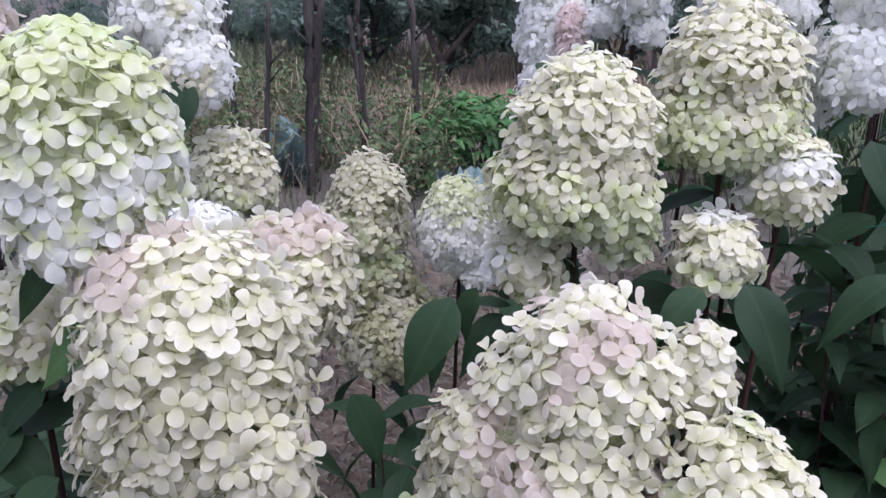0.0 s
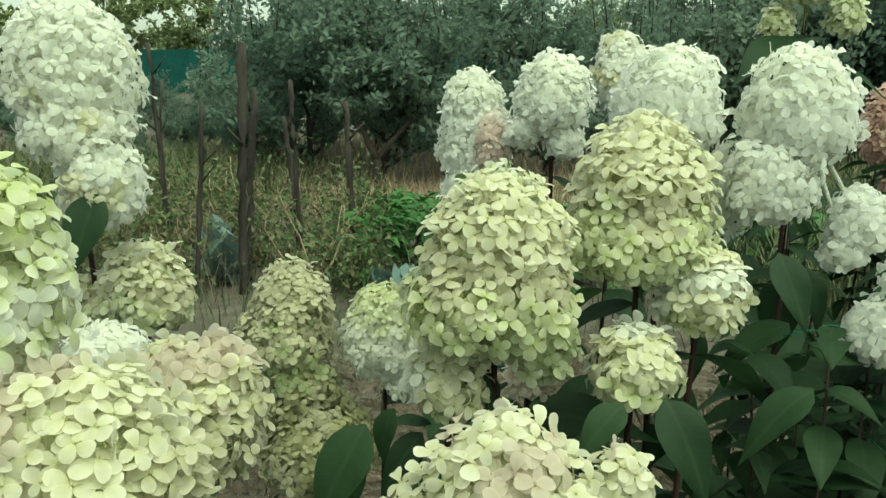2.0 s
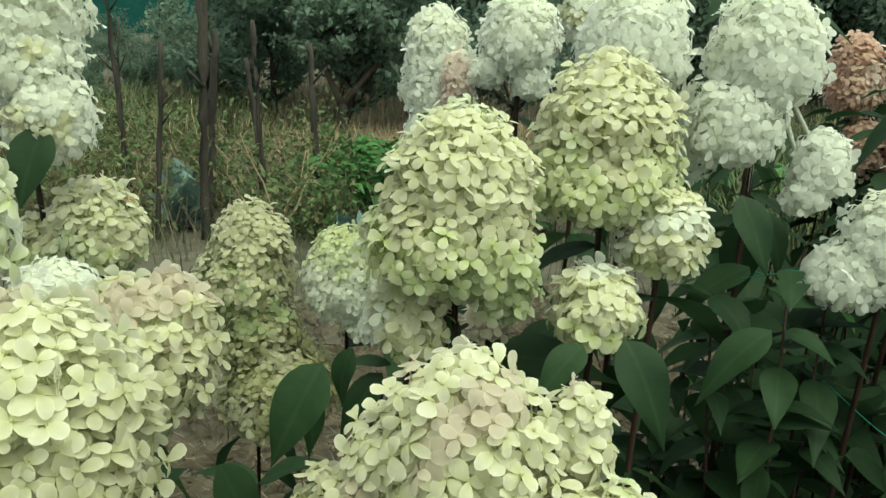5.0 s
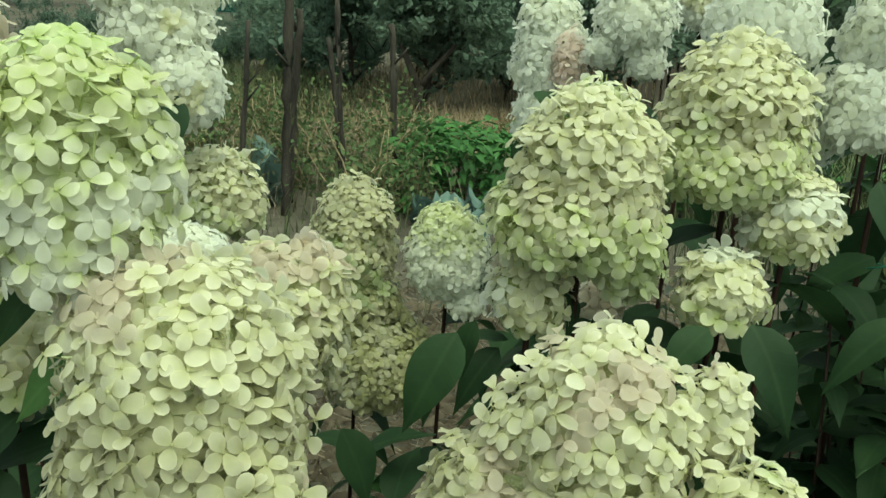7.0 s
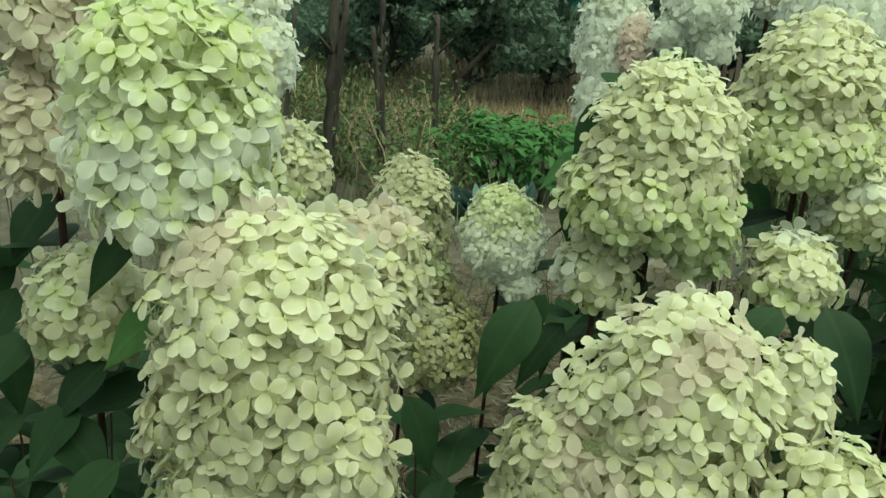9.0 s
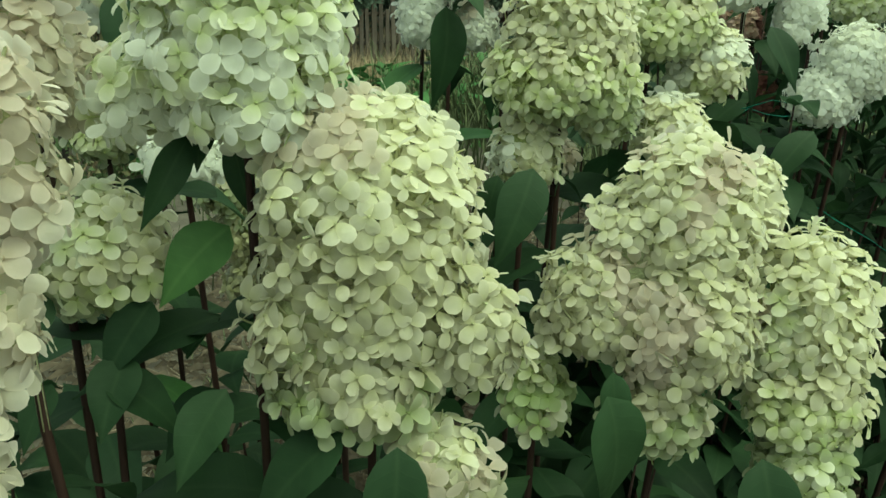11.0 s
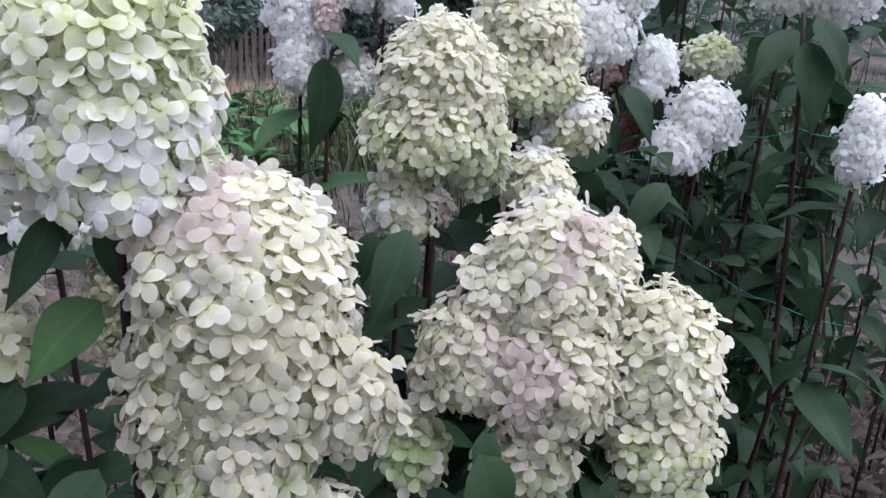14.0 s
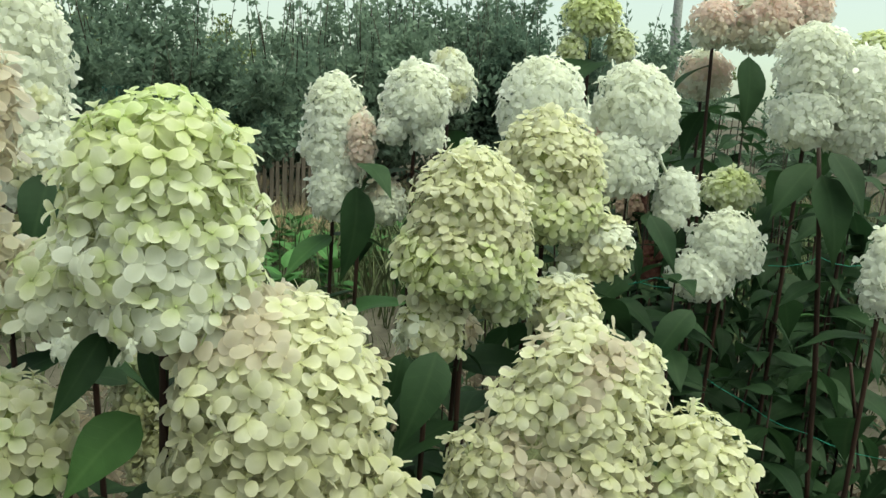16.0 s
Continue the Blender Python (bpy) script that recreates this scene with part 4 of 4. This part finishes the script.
leaf_on(thing, (0.325, 0.786, 1.047), (0.353, 0.766, 0.979), 0.9, -0.2)
thing = bloom("small open cream hydrangea cluster with separate florets", "cream", [(0.242, 0.704, 1.039, 0.04, 0.036)], size=1.15)
leaf_on(thing, (0.254, 0.653, 1.024), (0.281, 0.586, 0.973), 1, -0.4)
leaf_on(thing, (0.219, 0.655, 1.018), (0.173, 0.623, 0.998), 1.1, 0.3)
thing = bloom("tall olive and tan fading hydrangea panicle", "olive", [(-0.127, 1.187, 0.946, 0.061, 0.075), (-0.142, 1.179, 0.909, 0.074, 0.055), (-0.121, 1.16, 0.84, 0.065, 0.065), (-0.092, 1.138, 0.759, 0.084, 0.071)])
leaf_on(thing, (-0.095, 0.659, 0.911), (-0.056, 0.64, 0.843), 1.1, -0.2)
leaf_on(thing, (-0.025, 0.724, 0.941), (-0, 0.709, 0.889), 1.1, -0.2)
thing = bloom("rounded white hydrangea panicle with a lime tip", "limewhite", [(0.01, 1.16, 0.921, 0.06, 0.069), (0.037, 1.137, 0.851, 0.03, 0.021)], size=0.86)
thing = bloom("greenish cream hydrangea panicle with papery edges", "greencream", [(-0.261, 0.926, 1.055, 0.053, 0.052), (-0.315, 0.927, 1.035, 0.034, 0.038)])
thing = bloom("broad cream hydrangea panicle standing behind the largest one", "creamblush", [(-0.149, 0.62, 1.035, 0.063, 0.06), (-0.118, 0.621, 1.051, 0.036, 0.048)])
thing = bloom("small bluish white hydrangea cluster between cream heads", "white", [(-0.251, 0.756, 1.039, 0.038, 0.027)], size=0.86)
thing = bloom("tall white hydrangea panicle in two tiers", "ivory", [(-0.317, 0.919, 1.305, 0.068, 0.071), (-0.308, 0.905, 1.245, 0.058, 0.045), (-0.284, 0.887, 1.188, 0.044, 0.053)], size=0.86)
leaf_on(thing, (-0.275, 0.846, 1.174), (-0.3, 0.802, 1.112), 1.1, 0.5)
thing = bloom("beige-pink fading hydrangea panicle", "tan", [(-0.351, 0.576, 1.245, 0.043, 0.05), (-0.338, 0.598, 1.140, 0.029, 0.046), (-0.354, 0.553, 1.155, 0.027, 0.040)], size=1.1)
leaf_on(thing, (-0.444, 0.634, 1.043), (-0.412, 0.619, 0.989), 1.2, 0.3)
leaf_on(thing, (-0.418, 0.624, 1.007), (-0.439, 0.586, 0.956), 1.2, 0.2)
leaf_on(thing, (-0.442, 0.628, 0.956), (-0.404, 0.614, 0.906), 1.2, -0.2)
leaf_on(thing, (-0.373, 0.611, 1.093), (-0.4, 0.576, 1.052), 1.2, 0.4)
thing = bloom("drooping beige hydrangea panicle with large pinkish sepals", "tan", [(-0.366, 0.448, 1.122, 0.029, 0.055), (-0.381, 0.430, 1.050, 0.022, 0.050), (-0.396, 0.420, 0.985, 0.014, 0.034)], size=1.2)
thing = bloom("pale green hydrangea panicle among dark leaves", "greencream", [(-0.326, 0.561, 1.028, 0.046, 0.042)])
leaf_on(thing, (-0.255, 0.546, 0.969), (-0.358, 0.529, 0.964), 0.9, 0.2)
leaf_on(thing, (-0.247, 0.574, 1.048), (-0.283, 0.596, 1.066), 1.1, 0.2)
leaf_on(thing, (-0.3, 0.521, 0.998), (-0.337, 0.49, 0.971), 1.2, 0.3)
leaf_on(thing, (-0.365, 0.542, 1.007), (-0.388, 0.501, 0.98), 1.2, 0.3)
leaf_on(thing, (-0.319, 0.511, 0.969), (-0.346, 0.47, 0.942), 1.2, 0.2)
leaf_on(thing, (-0.335, 0.507, 0.957), (-0.282, 0.482, 0.937), 1.2, -0.2)
leaf_on(thing, (-0.366, 0.524, 0.949), (-0.391, 0.496, 0.931), 1.2, 0.1)
thing = bloom("slender white hydrangea panicle with a pink cluster beside it", "white", [(0.136, 1.152, 1.221, 0.048, 0.077), (0.14, 1.142, 1.179, 0.043, 0.043), (0.126, 1.131, 1.129, 0.035, 0.05)], size=0.86)
leaf_on(thing, (0.103, 0.988, 1.144), (0.098, 0.935, 1.039), 0.9, 0.2)
leaf_on(thing, (0.111, 0.99, 1.174), (0.129, 0.921, 1.172), 1.2, 0)
thing = bloom("white hydrangea panicle with a small side cluster", "white", [(0.232, 1.076, 1.268, 0.05, 0.051), (0.246, 1.06, 1.208, 0.025, 0.02), (0.191, 1.069, 1.221, 0.02, 0.02)], size=0.86)
thing = bloom("narrow ivory hydrangea panicle behind white ones", "ivory", [(0.351, 1.187, 1.297, 0.041, 0.053)], size=0.86)
thing = bloom("wide white hydrangea panicle partly behind a green one", "white", [(0.315, 0.871, 1.266, 0.059, 0.059)], size=0.86)
thing = bloom("large white hydrangea panicle on a red-brown stem", "white", [(0.437, 0.829, 1.264, 0.057, 0.061), (0.408, 0.815, 1.196, 0.047, 0.045), (0.495, 0.796, 1.152, 0.029, 0.037), (0.48, 0.79, 1.123, 0.021, 0.018), (0.394, 0.874, 1.175, 0.031, 0.054)], size=0.9)
leaf_on(thing, (0.484, 0.882, 1.081), (0.513, 0.835, 1.028), 0.9, -0.3)
leaf_on(thing, (0.447, 0.822, 1.033), (0.361, 0.796, 1.018), 0.9, 0.2)
leaf_on(thing, (0.456, 0.809, 0.985), (0.534, 0.771, 0.986), 0.9, -0.2)
leaf_on(thing, (0.471, 0.881, 1.075), (0.444, 0.861, 0.979), 1, 0.2)
leaf_on(thing, (0.375, 0.717, 1.137), (0.384, 0.666, 1.083), 0.9, -0.3)
leaf_on(thing, (0.378, 0.637, 1.036), (0.305, 0.624, 1.003), 0.9, 0.3)
thing = bloom("rusty rose-pink hydrangea panicle behind white ones", "rose", [(0.916, 1.435, 1.197, 0.051, 0.072), (0.931, 1.408, 1.092, 0.033, 0.028)], size=0.86)
leaf_on(thing, (0.752, 1.23, 1.138), (0.783, 1.135, 1.185), 0.9, 0)
thing = bloom("yellow-green young hydrangea panicle on a tall stem", "yellow", [(0.571, 1.102, 1.421, 0.047, 0.036), (0.61, 1.07, 1.371, 0.023, 0.026), (0.538, 1.108, 1.36, 0.021, 0.025)], size=0.86)
leaf_on(thing, (0.577, 1.09, 1.34), (0.444, 0.997, 1.327), 0.9, 0.1)
leaf_on(thing, (0.588, 1.08, 1.303), (0.652, 1.018, 1.288), 0.9, 0)
thing = bloom("small rose-pink hydrangea panicle on a tall stem", "pinkcream", [(0.825, 1.087, 1.335, 0.049, 0.044)], size=0.86)
thing = bloom("large pink and cream hydrangea panicle high on its stem", "pinkcream", [(0.768, 1.018, 1.416, 0.043, 0.039), (0.84, 0.979, 1.425, 0.066, 0.052), (0.908, 0.945, 1.443, 0.039, 0.035)], size=0.86)
leaf_on(thing, (0.776, 0.944, 1.358), (0.762, 0.906, 1.249), 1, 0.2)
thing = bloom("dusky dark red fading hydrangea panicle deep behind the canes", "dusk", [(0.955, 1.33, 0.934, 0.040, 0.045), (0.90, 1.33, 1.07, 0.032, 0.040)], size=0.86)
thing = bloom("small yellow-green hydrangea panicle not yet fully open", "yellow", [(0.658, 0.852, 1.153, 0.041, 0.029)], size=0.86)
thing = bloom("rounded bluish white hydrangea cluster on a bent stem", "white", [(0.561, 0.76, 1.087, 0.049, 0.047), (0.529, 0.77, 1.047, 0.046, 0.035)], size=0.86)
thing = bloom("broad white hydrangea panicle with a cream tip", "white", [(0.692, 0.756, 1.34, 0.053, 0.053), (0.682, 0.747, 1.269, 0.05, 0.046), (0.745, 0.715, 1.288, 0.053, 0.077)], size=0.86)
leaf_on(thing, (0.616, 0.656, 1.22), (0.617, 0.586, 1.163), 0.9, -0.3)
leaf_on(thing, (0.605, 0.657, 1.191), (0.593, 0.589, 1.111), 1, -0.3)
leaf_on(thing, (0.641, 0.697, 1.202), (0.559, 0.687, 1.152), 1, 0.3)
thing = bloom("yellowish hydrangea panicle behind a white one", "yellow", [(0.907, 0.814, 1.368, 0.036, 0.036)], size=0.86)
thing = bloom("white-green hydrangea panicle among dark leaves", "white", [(0.622, 0.567, 1.083, 0.028, 0.056)], size=0.86)
thing = bloom("small pink-blushed hydrangea cluster beside a white panicle", "pinkcream", [(0.158, 1.1, 1.202, 0.023, 0.041), (0.194, 1.097, 1.112, 0.035, 0.035)], size=0.8)


# ---- leafy shoots that fill the border ----
r_shoot = random.Random(31)
for i in range(26):
    x, y = r_shoot.uniform(0.42, 1.0), r_shoot.uniform(0.72, 1.25)
    shoot(x, y, r_shoot.uniform(0.80, 1.06), r_shoot.uniform(-0.06, 0.06), r_shoot.uniform(-0.06, 0.04), 0.078, 0.048)
for i in range(22):
    x, y = r_shoot.uniform(0.72, 1.9), r_shoot.uniform(0.92, 1.9)
    shoot(x, y, r_shoot.uniform(1.02, 1.24), r_shoot.uniform(-0.08, 0.08), r_shoot.uniform(-0.08, 0.06), 0.084, 0.060)
for i in range(10):
    shoot(r_shoot.uniform(0.72, 1.2), r_shoot.uniform(0.72, 1.05), r_shoot.uniform(1.02, 1.17), r_shoot.uniform(-0.06, 0.06), 0.0, 0.080, 0.050)
for i in range(20):
    x, y = -0.62 + 0.055 * i + r_shoot.uniform(-0.03, 0.03), r_shoot.uniform(0.56, 0.95)
    shoot(x, y, r_shoot.uniform(0.60, 0.78), r_shoot.uniform(-0.05, 0.05), r_shoot.uniform(-0.06, 0.02), 0.12, 0.09)
for i in range(12):
    shoot(r_shoot.uniform(-0.85, -0.36), r_shoot.uniform(0.60, 1.1), r_shoot.uniform(0.66, 0.88), r_shoot.uniform(-0.05, 0.05), 0.0, 0.13, 0.085)
for i in range(10):
    shoot(r_shoot.uniform(0.1, 0.6), r_shoot.uniform(0.85, 1.3), r_shoot.uniform(0.70, 0.92), r_shoot.uniform(-0.05, 0.05), 0.0, 0.115, 0.08)
for i in range(16):
    shoot(r_shoot.uniform(0.85, 1.75), r_shoot.uniform(1.15, 1.75), r_shoot.uniform(1.08, 1.30), r_shoot.uniform(-0.08, 0.08), r_shoot.uniform(-0.08, 0.06), 0.095, 0.075)


def bare_cane(label, paths, radii):
    """A woody cane with side branches; the first path is the cane itself and starts in the soil."""
    x, y, z = paths[0][0]
    t = tagged(empty("hydrangea_cane", x, y, z), label, "hydrangea cane", "bare canes among the shoots")
    for k, (path, rad) in enumerate(zip(paths, radii)):
        v, f = tube([(p[0] - x, p[1] - y, p[2] - z) for p in path], [rad * (1 - 0.45 * i / (len(path) - 1)) for i in range(len(path))], 7)
        child("branch" if k else "cane", mesh_from("branch" if k else "cane", v, f, STEM), t)
        for i in range(1, len(path) - 1):  # swollen nodes with leaf pairs
            px, py, pz = (path[i][c] - (x, y, z)[c] for c in range(3))
            for side in (0.4, 3.5):
                a = side + i * 1.57
                child("leaf", LEAVES[(i + k) % 6], t, leaf_pose((px, py, pz), (math.cos(a), 0.6 * math.sin(a) + 0.4, -0.25), 0.062, 0.2))


bare_cane("woody red-brown forked hydrangea cane with few leaves", [
    [(0.60, 0.70, 0.0), (0.631, 0.66, 0.42), (0.657, 0.66, 0.562), (0.676, 0.66, 0.656), (0.659, 0.66, 0.789), (0.647, 0.66, 0.925), (0.629, 0.66, 1.048), (0.617, 0.662, 1.139), (0.604, 0.665, 1.225)],
    [(0.674, 0.66, 0.665), (0.721, 0.66, 0.708), (0.778, 0.66, 0.754), (0.763, 0.662, 0.816), (0.731, 0.665, 0.923)]], (0.0052, 0.0044))
bare_cane("slanting dark hydrangea cane above the straw", [[(0.74, 0.72, 0.0), (0.864, 0.70, 0.323), (0.927, 0.70, 0.461), (0.973, 0.70, 0.507), (1.042, 0.70, 0.548)]], (0.0042,))
bare_cane("slanting red-brown hydrangea cane with a few leaves", [[(0.68, 0.72, 0.0), (0.776, 0.70, 0.395), (0.823, 0.70, 0.501), (0.863, 0.70, 0.558), (0.90, 0.71, 0.66)]], (0.0042,))

for i in range(12):
    shoot(r_shoot.uniform(0.85, 1.3), r_shoot.uniform(1.15, 1.55), r_shoot.uniform(1.12, 1.30), r_shoot.uniform(-0.06, 0.06), 0.0, 0.085, 0.062)

for i in range(14):
    shoot(r_shoot.uniform(1.25, 2.2), r_shoot.uniform(0.85, 1.5), r_shoot.uniform(1.05, 1.24), r_shoot.uniform(-0.06, 0.06), 0.0, 0.10, 0.078)

for i in range(10):
    shoot(r_shoot.uniform(-0.05, 0.5), r_shoot.uniform(0.76, 1.05), r_shoot.uniform(0.70, 0.88), r_shoot.uniform(-0.05, 0.05), 0.0, 0.12, 0.09)

# ---- thin green cord strung between the stems ----
CORDS = [
    [(0.401, 0.853, 1.017), (0.449, 0.773, 1.042), (0.56, 0.768, 1.039)],
    [(0.462, 0.86, 0.932), (0.516, 0.83, 0.934), (0.594, 0.713, 0.861), (0.655, 0.672, 0.829), (0.803, 0.636, 0.776)],
    [(0.488, 0.894, 1.005), (0.542, 0.908, 1.002), (0.72, 0.985, 0.966)],
    [(0.582, 0.703, 1.065), (0.66, 0.684, 1.076), (0.741, 0.671, 1.063)],
]
for path in CORDS:
    pts = []
    for a, b in zip(path, path[1:]):
        for u in (0.0, 0.33, 0.66):
            pts.append(tuple(a[i] + (b[i] - a[i]) * u - (0.006 * math.sin(math.pi * u) if i == 2 else 0) for i in range(3)))
    pts.append(path[-1])
    v, f = tube(pts, [0.0006] * len(pts), 4)
    cord = empty("garden_twine", *path[0])
    tagged(cord, "thin bright green twine tied between hydrangea stems", "twine", "twine lines in the border")
    child("strand", mesh_from("strand", v, f, CORD), cord, Matrix.Translation([-c for c in path[0]]))
